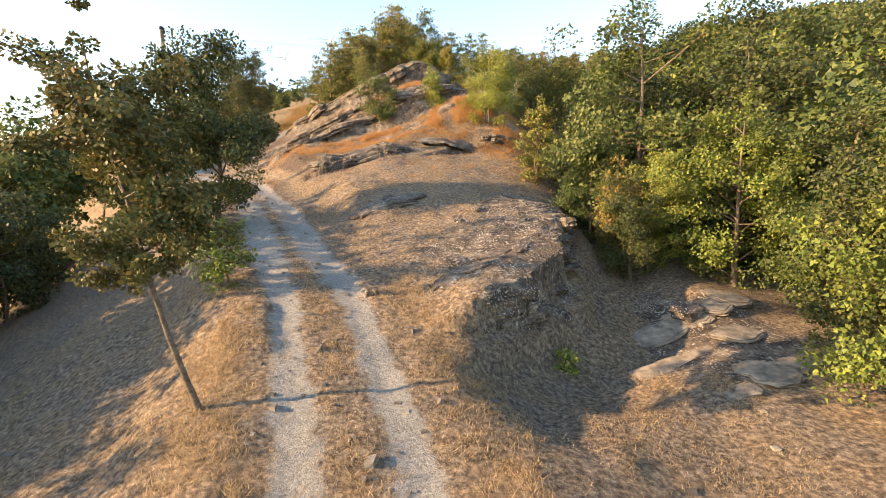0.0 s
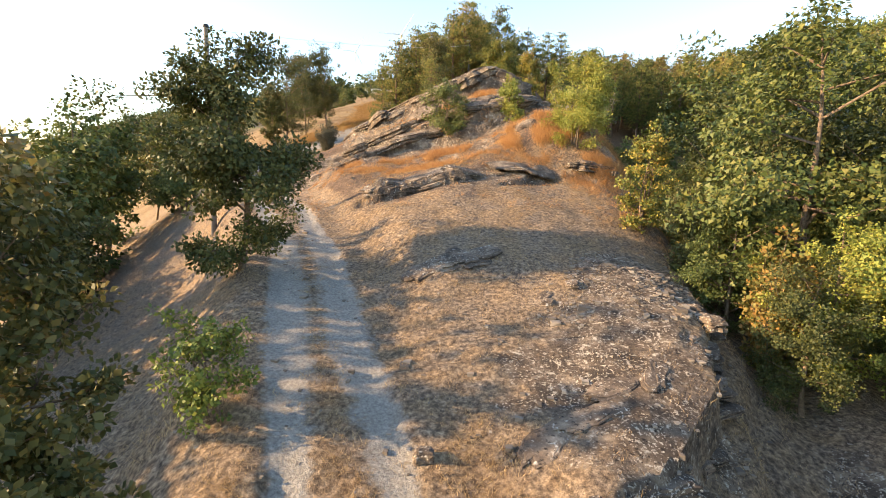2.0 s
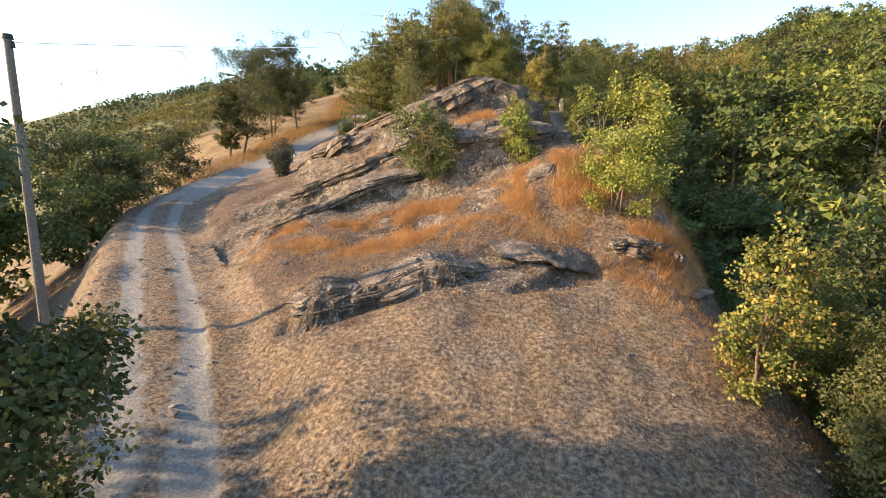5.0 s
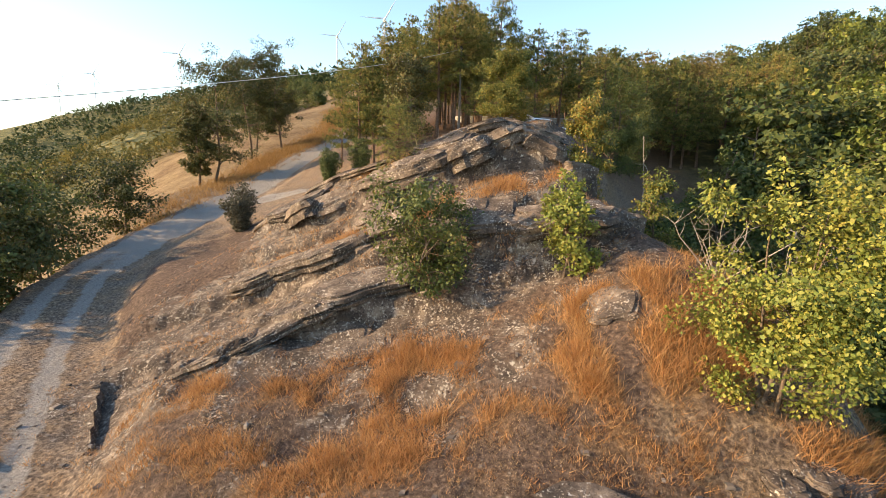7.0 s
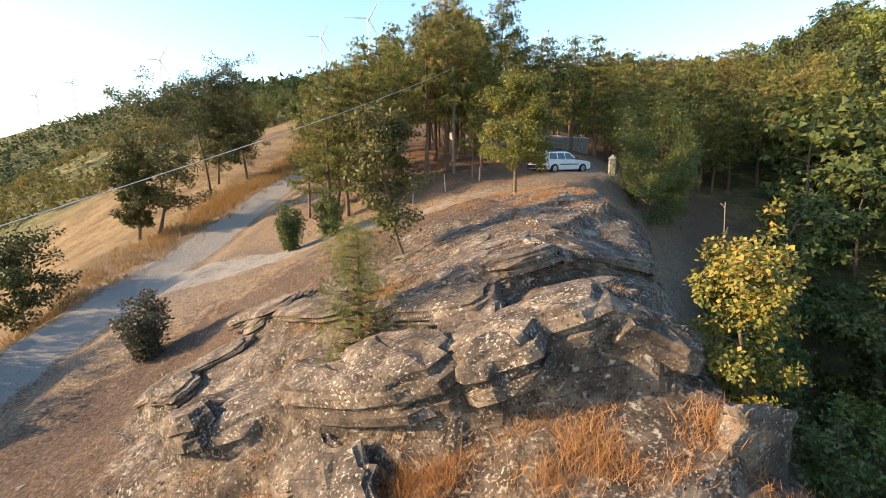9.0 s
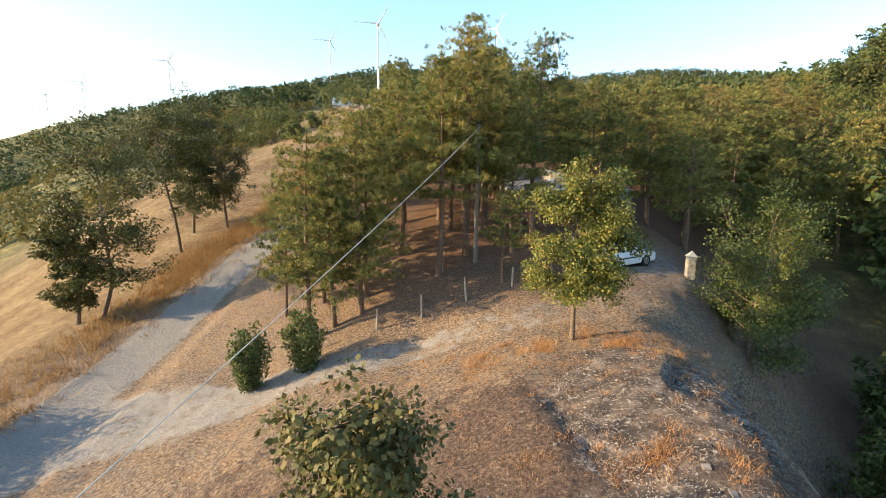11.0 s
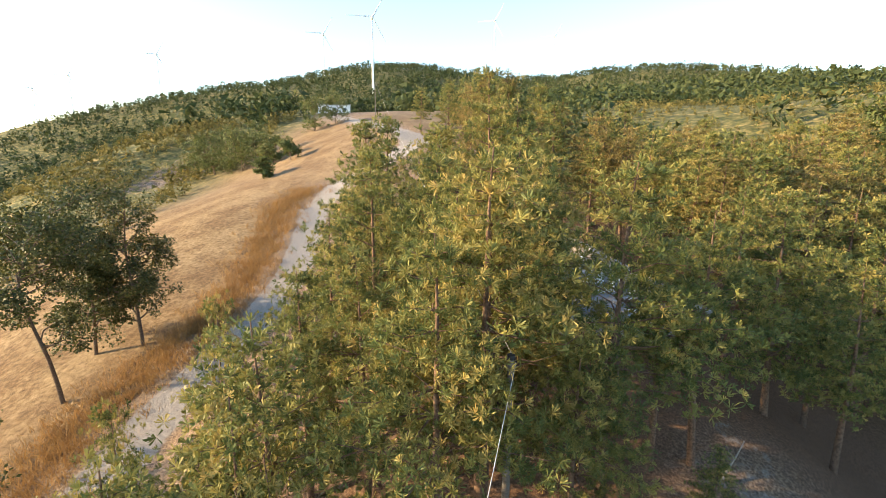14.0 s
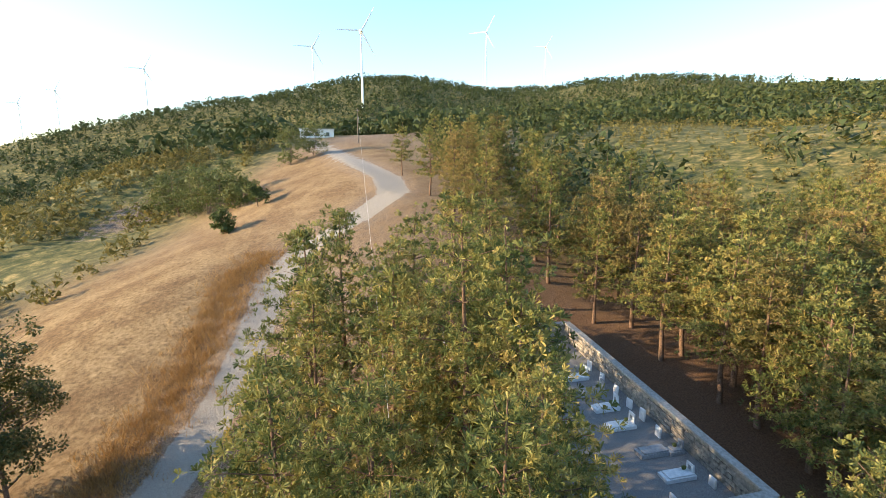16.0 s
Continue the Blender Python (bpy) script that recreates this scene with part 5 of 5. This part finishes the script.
# ---- made things ----
M_CARPAINT = simple_material("white_car_paint", (0.74, 0.76, 0.78), (0.80, 0.82, 0.84), 3.0, 0.25, 0.0, 0.0, 0.6, True)
M_DARK = simple_material("dark_trim", (0.015, 0.015, 0.017), (0.04, 0.04, 0.042), 10.0, 0.6, 0.1)
M_TYRE = simple_material("tyre_rubber", (0.012, 0.012, 0.012), (0.035, 0.034, 0.032), 20.0, 0.85, 0.2)
M_RIM = simple_material("rim_metal", (0.40, 0.40, 0.41), (0.55, 0.55, 0.56), 8.0, 0.35, 0.05, 0.9)
M_REDLAMP = simple_material("red_lamp", (0.35, 0.02, 0.015), (0.45, 0.03, 0.02), 8.0, 0.25, 0.0)
M_LAMP = simple_material("clear_lamp", (0.55, 0.56, 0.57), (0.75, 0.76, 0.78), 8.0, 0.15, 0.0)
M_GLASS, gn, gl, gb = material("car_glass", 0.05, 0.6)
gb.inputs["Base Color"].default_value = (0.02, 0.03, 0.035, 1)
M_CONCRETE = simple_material("concrete", (0.24, 0.23, 0.21), (0.42, 0.40, 0.37), 6.0, 0.92, 0.5)
M_MARBLE = simple_material("white_marble", (0.60, 0.61, 0.63), (0.80, 0.80, 0.80), 5.0, 0.35, 0.05)
M_GREYMARBLE = simple_material("grey_marble", (0.22, 0.22, 0.23), (0.40, 0.40, 0.40), 7.0, 0.4, 0.05)
M_YARD = simple_material("yard_gravel", (0.12, 0.115, 0.11), (0.28, 0.27, 0.26), 15.0, 0.95, 0.6)
M_BUILT = simple_material("wall_stone", (0.17, 0.15, 0.125), (0.42, 0.37, 0.31), 5.0, 0.95, 0.8)
M_TURBINE = simple_material("turbine_white", (0.84, 0.85, 0.86), (0.88, 0.88, 0.88), 0.2, 0.45, 0.0)


def box(bm, cx, cy, cz, sx, sy, sz, bevel=0.0, turn=0.0):
    m = pose(cx, cy, cz, 0, 0, turn) @ Matrix.Diagonal((sx, sy, sz, 1))
    made = bmesh.ops.create_cube(bm, size=1.0, matrix=m)["verts"]
    if bevel:
        edges = list({e for v in made for e in v.link_edges})
        bmesh.ops.bevel(bm, geom=edges, offset=bevel, segments=2, affect="EDGES", profile=0.6)
    return bm


def box_bm(*a, **k):
    return box(bmesh.new(), *a, **k)


def cylinder_bm(r1, r2, h, sides=16, m=None):
    bm = bmesh.new()
    bmesh.ops.create_cone(bm, cap_ends=True, segments=sides, radius1=r1, radius2=r2, depth=h, matrix=m or Matrix.Translation((0, 0, h / 2)))
    return bm


def slab_profile(profile, width, lean=None):
    """A closed side profile (y along, z up) drawn across x; lean narrows it by height."""
    bm = bmesh.new()
    rows = []
    for s in (-1, 1):
        rows.append([bm.verts.new((s * (width(z) if callable(width) else width), y, z)) for y, z in profile])
    n = len(profile)
    bm.faces.new(rows[0])
    bm.faces.new(rows[1][::-1])
    for k in range(n):
        bm.faces.new((rows[0][k], rows[1][k], rows[1][(k + 1) % n], rows[0][(k + 1) % n]))
    bmesh.ops.recalc_face_normals(bm, faces=bm.faces)
    return bm


def station_wagon(place, turn):
    e = thing("car", place, "white station wagon parked with its tailgate open", "car", turn=turn)
    lower = [(-2.2, 0.32), (-2.25, 0.62), (-2.2, 0.88), (0.75, 0.90), (1.95, 0.80), (2.22, 0.68), (2.25, 0.45), (2.15, 0.28), (1.85, 0.26), (1.75, 0.50), (1.42, 0.62), (1.10, 0.50), (1.0, 0.24),
             (-0.95, 0.24), (-1.05, 0.50), (-1.38, 0.62), (-1.70, 0.50), (-1.80, 0.28)]
    bm = slab_profile(lower, lambda z: 0.84 - 0.06 * max(0, z - 0.6) - 0.04 * max(0, 0.4 - z))
    bmesh.ops.bevel(bm, geom=[x for x in bm.edges if abs(x.verts[0].co.x - x.verts[1].co.x) < 0.2 and x.calc_length() > 0.2], offset=0.04, segments=2, affect="EDGES")
    body = part("body", bm, M_CARPAINT, e)
    cabin = [(-2.14, 0.89), (-1.95, 1.36), (-1.80, 1.42), (-0.2, 1.44), (0.10, 1.40), (0.85, 0.91)]
    bm = slab_profile(cabin, lambda z: 0.80 - 0.28 * (z - 0.88))
    bmesh.ops.bevel(bm, geom=[x for x in bm.edges if abs(x.verts[0].co.x - x.verts[1].co.x) < 0.05], offset=0.03, segments=2, affect="EDGES")
    part("cabin", bm, M_CARPAINT, e)
    for s in (-1, 1):
        for y0, y1, b0, b1 in ((-1.85, -1.12, 0.12, 0.0), (-1.04, -0.38, 0.0, 0.0), (-0.30, 0.62, 0.0, -0.50)):
            bm = bmesh.new()
            def sx(z):
                return s * (0.80 - 0.28 * (z - 0.88) + 0.008)
            vs = [bm.verts.new((sx(0.95), y0, 0.95)), bm.verts.new((sx(0.95), y1, 0.95)), bm.verts.new((sx(1.33), y1 + b1, 1.33)), bm.verts.new((sx(1.33), y0 + b0, 1.33))]
            f = bm.faces.new(vs)
            bmesh.ops.extrude_face_region(bm, geom=[f])
            for v in vs:
                v.co.x -= s * 0.012
            part("side_window", bm, M_GLASS, e)
        part("roof_rail", box_bm(s * 0.56, -0.95, 1.455, 0.035, 1.7, 0.035, bevel=0.01), M_DARK, e)
        part("rub_strip", box_bm(s * 0.842, 0.0, 0.60, 0.02, 1.8, 0.07, bevel=0.006), M_DARK, e)
        part("mirror", box_bm(s * 0.90, 0.62, 0.98, 0.16, 0.10, 0.12, bevel=0.03), M_DARK, e)
        part("headlight", box_bm(s * 0.60, 2.225, 0.66, 0.36, 0.06, 0.13, bevel=0.02), M_LAMP, e)
        part("tail_light", box_bm(s * 0.74, -2.235, 0.80, 0.16, 0.05, 0.30, bevel=0.02), M_REDLAMP, e)
        for y in (1.42, -1.38):
            w = part("wheel", cylinder_bm(0.31, 0.31, 0.19, 24, pose(s * 0.76, y, 0.31, 0, 90, 0)), M_TYRE, e)
            part("rim", cylinder_bm(0.20, 0.18, 0.02, 18, pose(s * 0.862, y, 0.31, 0, 90 * s, 0)), M_RIM, w)
    part("windscreen", slab_profile([(0.16, 1.385), (0.20, 1.385), (0.83, 0.945), (0.79, 0.945)], lambda z: 0.74 - 0.24 * (z - 0.88)), M_GLASS, e)
    # solid dark panel that stands in for the shaded hollow behind the tailgate
    part("rear_shade_panel", box_bm(0, -2.17, 0.98, 1.24, 0.12, 0.62, bevel=0.03), M_DARK, e, "dark panel standing in for shade in the open load space")
    part("front_bumper", box_bm(0, 2.24, 0.42, 1.62, 0.12, 0.20, bevel=0.04), M_DARK, e)
    part("rear_bumper", box_bm(0, -2.28, 0.46, 1.62, 0.14, 0.20, bevel=0.04), M_DARK, e)
    part("grille", box_bm(0, 2.245, 0.64, 0.70, 0.04, 0.12, bevel=0.01), M_DARK, e)
    bm = box_bm(0, 0, 0, 1.28, 0.95, 0.06, bevel=0.025)
    bmesh.ops.transform(bm, matrix=pose(0, -2.32, 1.53, -14, 0, 0), verts=bm.verts)
    gate = part("tailgate", bm, M_CARPAINT, e, "raised white tailgate")
    bm = box_bm(0, 0, 0, 1.0, 0.45, 0.02, bevel=0.005)
    bmesh.ops.transform(bm, matrix=pose(0, -2.15, 1.525, -14, 0, 0), verts=bm.verts)
    part("rear_window", bm, M_GLASS, gate)
    return e


station_wagon((-0.65, 69.4, ground(-0.65, 69.4) - 0.02), -49).scale = (1.1, 1.1, 1.1)

# stone gate pillar
px, py = 2.85, 67.8
e = thing("stone_pillar", (px, py, ground(px, py) - 0.05), "square stone pillar with a pyramid cap at the edge", "pillar")
part("shaft", box_bm(0, 0, 0.60, 0.42, 0.42, 1.25, bevel=0.03), M_BUILT, e)
part("cap", cylinder_bm(0.36, 0.03, 0.28, 4, pose(0, 0, 1.36, 0, 0, 45)), M_CONCRETE, e)

# fence posts
for k, (x, y, h, tilt) in enumerate([(-13.3, 63.7, 1.15, 3), (-11.1, 64.2, 1.25, -2), (-8.9, 64.8, 1.3, -8), (-10.6, 68.1, 1.1, 4), (-16.2, 63.0, 1.0, 6), (-6.6, 65.6, 1.1, 2)]):
    bm = cylinder_bm(0.055, 0.045, h, 8)
    for v in bm.verts:
        v.co.x += 0.03 * noise.noise(v.co * 3 + Vector((k, 0, 0)))
    me = bpy.data.meshes.new("fence_post")
    bm.to_mesh(me)
    bm.free()
    me.materials.append(M_DEADWOOD)
    o = new("fence_post", me)
    o.matrix_world = pose(x, y, ground(x, y) - 0.08, tilt, tilt * 0.7, 0)
    tagged(o, "thin weathered wooden fence post under the pines", "post", "fence posts under the pines")


def fallen_branch(a, b, r0, seed, label, forks=(3, 5, 6)):
    rng_ = np.random.default_rng(seed)
    w = Build()
    p, r = limb(rng_, (0, 0, 0), np.subtract(b, a), r0, r0 * 0.4, 0.05, 8)
    w.add(*tube(p, r, 7))
    for k in forks:
        q, rr = limb(rng_, p[k], p[k] + rng_.normal(0, 0.35 + 0.25 * (len(forks) > 3), 3), r0 * 0.5, r0 * 0.15, 0.1, 4)
        w.add(*tube(q, rr, 5))
    o = new("dead_branch", w.mesh("dead_branch", M_DEADWOOD, True))
    o.location = a
    return tagged(o, label, "branch")


fallen_branch((-0.5, 74.1, ground(-0.5, 74.1) + 0.06), (1.0, 75.6, ground(1.0, 75.6) + 0.9), 0.06, 5, "bare fallen trunk leaning over the clearing")
fallen_branch((4.3, 52.6, ground(4.3, 52.6)), (4.2, 52.9, 12.4), 0.05, 6, "standing dead stem at the cliff", (4, 6, 6, 7, 7, 7, 8))


def bare_shrub(place, height, seed, label):
    rng_ = np.random.default_rng(seed)
    w = Build()
    for k in range(12):
        b = np.r_[rng_.normal(0, 0.45, 2) * height, height * rng_.uniform(0.5, 1.0)]
        p, r = limb(rng_, (0, 0, -0.1), b, 0.022, 0.005, 0.14, 6)
        w.add(*tube(p, r, 5))
        for _ in range(4):
            i = rng_.integers(2, 6)
            q, rr = limb(rng_, p[i], p[i] + rng_.normal(0, 0.22, 3) * height * 0.7, 0.009, 0.003, 0.1, 3)
            w.add(*tube(q, rr, 4))
    o = new("dead_shrub", w.mesh("dead_shrub", M_DEADWOOD, True))
    o.location = place
    return tagged(o, label, "shrub")


bare_shrub(at_ground(2.9, 33.8), 2.3, 7, "pale leafless dead shrub beside the yellow oak")
bare_shrub(at_ground(3.6, 35.0), 2.0, 8, "pale leafless dead shrub at the mound's edge")
bare_shrub(at_ground(1.4, 34.2), 1.9, 9, "pale leafless dead shrub in the long grass")


# poles and wires
def utility_pole(x, y, top, arm=False):
    z = ground(x, y) - 0.3
    e = thing("utility_pole", (x, y, z), "weathered grey wooden utility pole beside the road", "utility pole", "utility poles")
    h = top - z
    part("shaft", cylinder_bm(0.14, 0.09, h, 12), M_WOODGREY, e)
    part("cap", cylinder_bm(0.13, 0.11, 0.12, 12, Matrix.Translation((0, 0, h + 0.05))), M_DARK, e)
    if arm:
        part("crossarm", box_bm(0, 0, h - 0.5, 1.5, 0.10, 0.12, bevel=0.01), M_WOODGREY, e)
    part("insulator", cylinder_bm(0.05, 0.035, 0.16, 10, Matrix.Translation((0.14, 0, h - 0.15))), M_DARK, e)
    return (x + 0.14, y, top - 0.1)


wire_ends = [utility_pole(-15.4, 25.4, 10.4), utility_pole(-8.75, 69.1, 21.2), utility_pole(-45.8, 192.1, 46.3, True)]
for a, b, sag in ((wire_ends[0], wire_ends[1], 0.5), (wire_ends[1], wire_ends[2], 0.8)):
    s = np.linspace(0, 1, 40)[:, None]
    p = np.array(a) + (np.array(b) - np.array(a)) * s
    p[:, 2] -= sag * 4 * (s * (1 - s))[:, 0]
    w = Build().add(*tube(p - p[0], np.full(40, 0.010), 6))
    o = new("cable", w.mesh("cable", M_CABLE, True))
    o.location = a
    tagged(o, "twisted pale grey power cable hung between poles", "cable", "cables")


# wind turbines on the ridge
def turbine(x, y, hub_z, spin, tall=78.0, yaw=0.0):
    e = thing("wind_turbine", (x, y, hub_z - tall), "white wind turbine standing on the far ridge", "wind turbine", "turbines on the ridge", turn=yaw)
    part("tower", cylinder_bm(1.05, 0.55, tall, 20), M_TURBINE, e)
    part("nacelle", box_bm(0, 1.2, tall + 0.8, 2.4, 6.0, 2.4, bevel=0.6), M_TURBINE, e)
    part("hub", cylinder_bm(1.6, 0.6, 2.6, 14, pose(0, -4.0, tall + 0.8, 90, 0, 0)), M_TURBINE, e)
    for k in range(3):
        bm = bmesh.new()
        prof = [(0.9, 0.8), (3, 1.6), (6, 1.4), (12, 0.95), (18, 0.6), (22, 0.25)]
        rings = []
        for h, c in prof:
            rings.append([bm.verts.new((u * c, -4.3 + v * c * 0.16, h)) for u, v in ((-0.35, 0), (-0.1, 1), (0.4, 0.4), (0.65, 0), (0.4, -0.4), (-0.1, -1))])
        for p, q in zip(rings[:-1], rings[1:]):
            for j in range(6):
                bm.faces.new((p[j], p[(j + 1) % 6], q[(j + 1) % 6], q[j]))
        bm.faces.new(rings[-1])
        bm.faces.new(rings[0][::-1])
        bmesh.ops.recalc_face_normals(bm, faces=bm.faces)
        bmesh.ops.transform(bm, matrix=Matrix.Translation((0, 0, tall + 0.8)) @ pose(0, 0, 0, 0, spin + 120 * k, 0), verts=bm.verts)
        part("blade", bm, M_TURBINE, e)


for x, y, z, spin, yaw, tall_ in ((-125.5, 480, 138.9, 30, 20, 62.0), (-230, 640, 165, 30, 25, 66.0), (-27.3, 711, 193, 30, -10, 78.0), (66.5, 929, 222.5, 30, 0, 100.0), (-485, 688, 154.7, 30, 30, 84.0), (-739, 807, 148, 30, 30, 96.0), (-834, 828, 131.6, 30, 30, 96.0)):
    turbine(x, y, z, spin, tall_, yaw)

# white house up the road
hz = ground(-68, 222) - 0.3
e = thing("house", (-70, 226, hz), "low white house beside the upper road", "house", turn=20)
part("wall", box_bm(0, 0, 1.7, 11, 6, 3.4, bevel=0.03), M_WHITE, e)
part("roof", box_bm(0, 0, 3.5, 11.6, 6.6, 0.25, bevel=0.03), M_CONCRETE, e)
for x in (-3.5, 0.0, 3.5):
    w = part("window", box_bm(x, -3.01, 1.8, 1.1, 0.06, 1.2, bevel=0.01), M_GLASS, e)
    part("sill", box_bm(x, -3.06, 1.15, 1.3, 0.14, 0.06, bevel=0.01), M_CONCRETE, w)

# ---- the graveyard ----
A, B = Vector((4.7, 89.0, 0)), Vector((-2.5, 108.6, 0))
across = Vector((B.y - A.y, -(B.x - A.x), 0)).normalized() * -1  # into the yard
C, D = A + across * 11.5, B + across * 11.5
yard_z = 15.1
rise = 0.085
def yard_height(p):
    return yard_z + rise * (p - A).dot((B - A).normalized())


def stone_wall(p, q, height, label, index):
    """A rubble wall with a concrete coping, built course by course."""
    r = np.random.default_rng(400 + index)
    d = (q - p)
    run, ang = d.length, math.degrees(math.atan2(d.y, d.x))
    e = tagged(new("wall_graveyard_%d" % index), label, "wall", kind="structure")
    z0, z1 = yard_height(p), yard_height(q)
    pitch = math.degrees(math.atan2(z1 - z0, run))
    e.matrix_world = pose(p.x, p.y, z0, 0, -pitch, ang)
    part("core", box_bm(run / 2, 0, height / 2 - 0.4, run, 0.34, height + 0.8), M_BUILT, e)
    part("coping", box_bm(run / 2, 0, height + 0.06, run + 0.1, 0.56, 0.14, bevel=0.02), M_CONCRETE, e)
    return e, run, height, r


walls = [stone_wall(A, B, 1.5, "rubble stone graveyard wall with a concrete coping", 1), stone_wall(A, C, 1.5, "rubble stone graveyard wall with a concrete coping", 2),
         stone_wall(C, D, 1.4, "rubble stone graveyard wall with a concrete coping", 3), stone_wall(B, D, 1.4, "rubble stone graveyard wall with a concrete coping", 4)]
bm = bmesh.new()
bm.faces.new([bm.verts.new((p.x, p.y, yard_height(p) + 0.06)) for p in (A, B, D, C)])
bmesh.ops.subdivide_edges(bm, edges=bm.edges[:], cuts=12, use_grid_fill=True)
for v in bm.verts:
    v.co.z += 0.05 * noise.noise(v.co * 0.8)
low = bmesh.ops.extrude_face_region(bm, geom=bm.faces[:])
for g in low["geom"]:
    if isinstance(g, bmesh.types.BMVert):
        g.co.z -= 0.9
bmesh.ops.recalc_face_normals(bm, faces=bm.faces)
me = bpy.data.meshes.new("pavement")
bm.to_mesh(me)
bm.free()
me.materials.append(M_YARD)
tagged(new("pavement", me), "grey gravel yard of the small graveyard", "pavement", kind="structure")


def grave(u, v, size, mat, label, head=0.9, flowers=True):
    """A grave at u along the east wall and v in from it."""
    d = (B - A).normalized()
    p = A + d * u + across * v
    e = thing("grave", (p.x, p.y, yard_height(p) + 0.05), label, "grave", "graves", turn=math.degrees(math.atan2(d.y, d.x)))
    L, Wd = size
    part("kerb", box_bm(0, 0, 0.10, Wd, L, 0.24, bevel=0.015), mat, e)
    part("cover", box_bm(0, -0.06, 0.26, Wd - 0.12, L - 0.3, 0.09, bevel=0.012), mat, e)
    if head:
        bm = slab_profile([(-0.05, 0.2), (0.07, 0.2), (0.05, head), (-0.03, head)], Wd * 0.36)
        bmesh.ops.bevel(bm, geom=bm.edges[:], offset=0.02, segments=2, affect="EDGES")
        bmesh.ops.translate(bm, verts=bm.verts, vec=(0, -L / 2 + 0.12, 0))
        h = part("headstone", bm, mat, e)
        part("plaque", box_bm(0, -L / 2 + 0.205, head * 0.68, Wd * 0.26, 0.012, 0.22), M_GREYMARBLE, h)
    if flowers:
        bmv = bmesh.new()
        bmesh.ops.create_icosphere(bmv, subdivisions=2, radius=0.13, matrix=Matrix.Translation((0.12, -L / 2 + 0.45, 0.44)))
        for w in bmv.verts:
            w.co += noise.noise_vector(w.co * 9) * 0.05
        part("flower_bowl", bmv, M_JUNIPER, e, "dark bowl of flowers")
    return e


for u, v, size, mat, label, head in [(3.6, 2.3, (1.9, 0.8), M_MARBLE, "white marble grave with a low headstone", 0.75), (5.6, 2.4, (1.9, 0.8), M_GREYMARBLE, "grey stone grave with a sunken bed", 0.0),
                                     (5.4, 1.0, (1.0, 0.6), M_GREYMARBLE, "small grey stone grave beside the wall", 0.8), (8.2, 2.8, (1.9, 0.8), M_MARBLE, "white marble grave with a headstone and flowers", 0.95),
                                     (10.2, 2.6, (1.8, 0.8), M_MARBLE, "white marble grave with a headstone and flowers", 1.0), (1.6, 5.0, (1.9, 0.8), M_MARBLE, "white marble grave with a headstone and flowers", 0.9),
                                     (12.2, 2.4, (1.8, 0.8), M_GREYMARBLE, "grey stone grave with a headstone", 0.95), (14.2, 2.6, (1.8, 0.8), M_MARBLE, "white marble grave with a headstone and flowers", 1.0)]:
    grave(u, v, size, mat, label, head, flowers=head > 0.7)
for k, (u, v, h) in enumerate([(6.9, 1.0, 0.75), (8.6, 0.9, 0.85), (10.0, 0.9, 0.7), (11.6, 0.9, 0.8), (13.4, 0.9, 0.75), (15.2, 0.9, 0.8), (2.6, 0.9, 0.6)]):
    d = (B - A).normalized()
    p = A + d * u + across * v
    bm = slab_profile([(-0.06, 0), (0.06, 0), (0.06, h * 0.8), (0.03, h), (-0.03, h), (-0.06, h * 0.8)], 0.24)
    bmesh.ops.bevel(bm, geom=bm.edges[:], offset=0.015, segments=1, affect="EDGES")
    me = bpy.data.meshes.new("headstone")
    bm.to_mesh(me)
    bm.free()
    me.materials.append(M_MARBLE)
    o = new("headstone", me)
    o.matrix_world = pose(p.x, p.y, yard_height(p) + 0.02, 0, 0, math.degrees(math.atan2(across.y, across.x)) + 90 + 6 * (k % 3))
    tagged(o, "small pale upright headstone along the wall", "headstone", "headstones along the wall")


# rubble of the graveyard walls, course by course
stone_mesh = []
for k in range(5):
    r = np.random.default_rng(500 + k)
    bm = bmesh.new()
    bmesh.ops.create_cube(bm, size=1.0)
    for v in bm.verts:
        v.co += Vector(r.normal(0, 0.06, 3))
    me = bpy.data.meshes.new("stone")
    bm.to_mesh(me)
    bm.free()
    me.materials.append(M_BUILT)
    stone_mesh.append(me)
for n, (e, run, height, r) in enumerate(walls[:2]):
    count = 0
    for side_ in ((1,) if n == 0 else (1, -1)):
        z = 0.12
        while z < height:
            x = 0.1
            while x < run - 0.1 and count < 290:
                w = r.uniform(0.28, 0.62)
                h = r.uniform(0.22, 0.32)
                o = new("stone", stone_mesh[r.integers(0, 5)])
                o.parent = e
                o.matrix_local = pose(x + w / 2, side_ * 0.175, z + h / 2, r.normal(0, 2), r.normal(0, 2), 0) @ Matrix.Diagonal((w * 0.94, 0.12, h * 0.92, 1))
                x += w
                count += 1
            z += 0.29
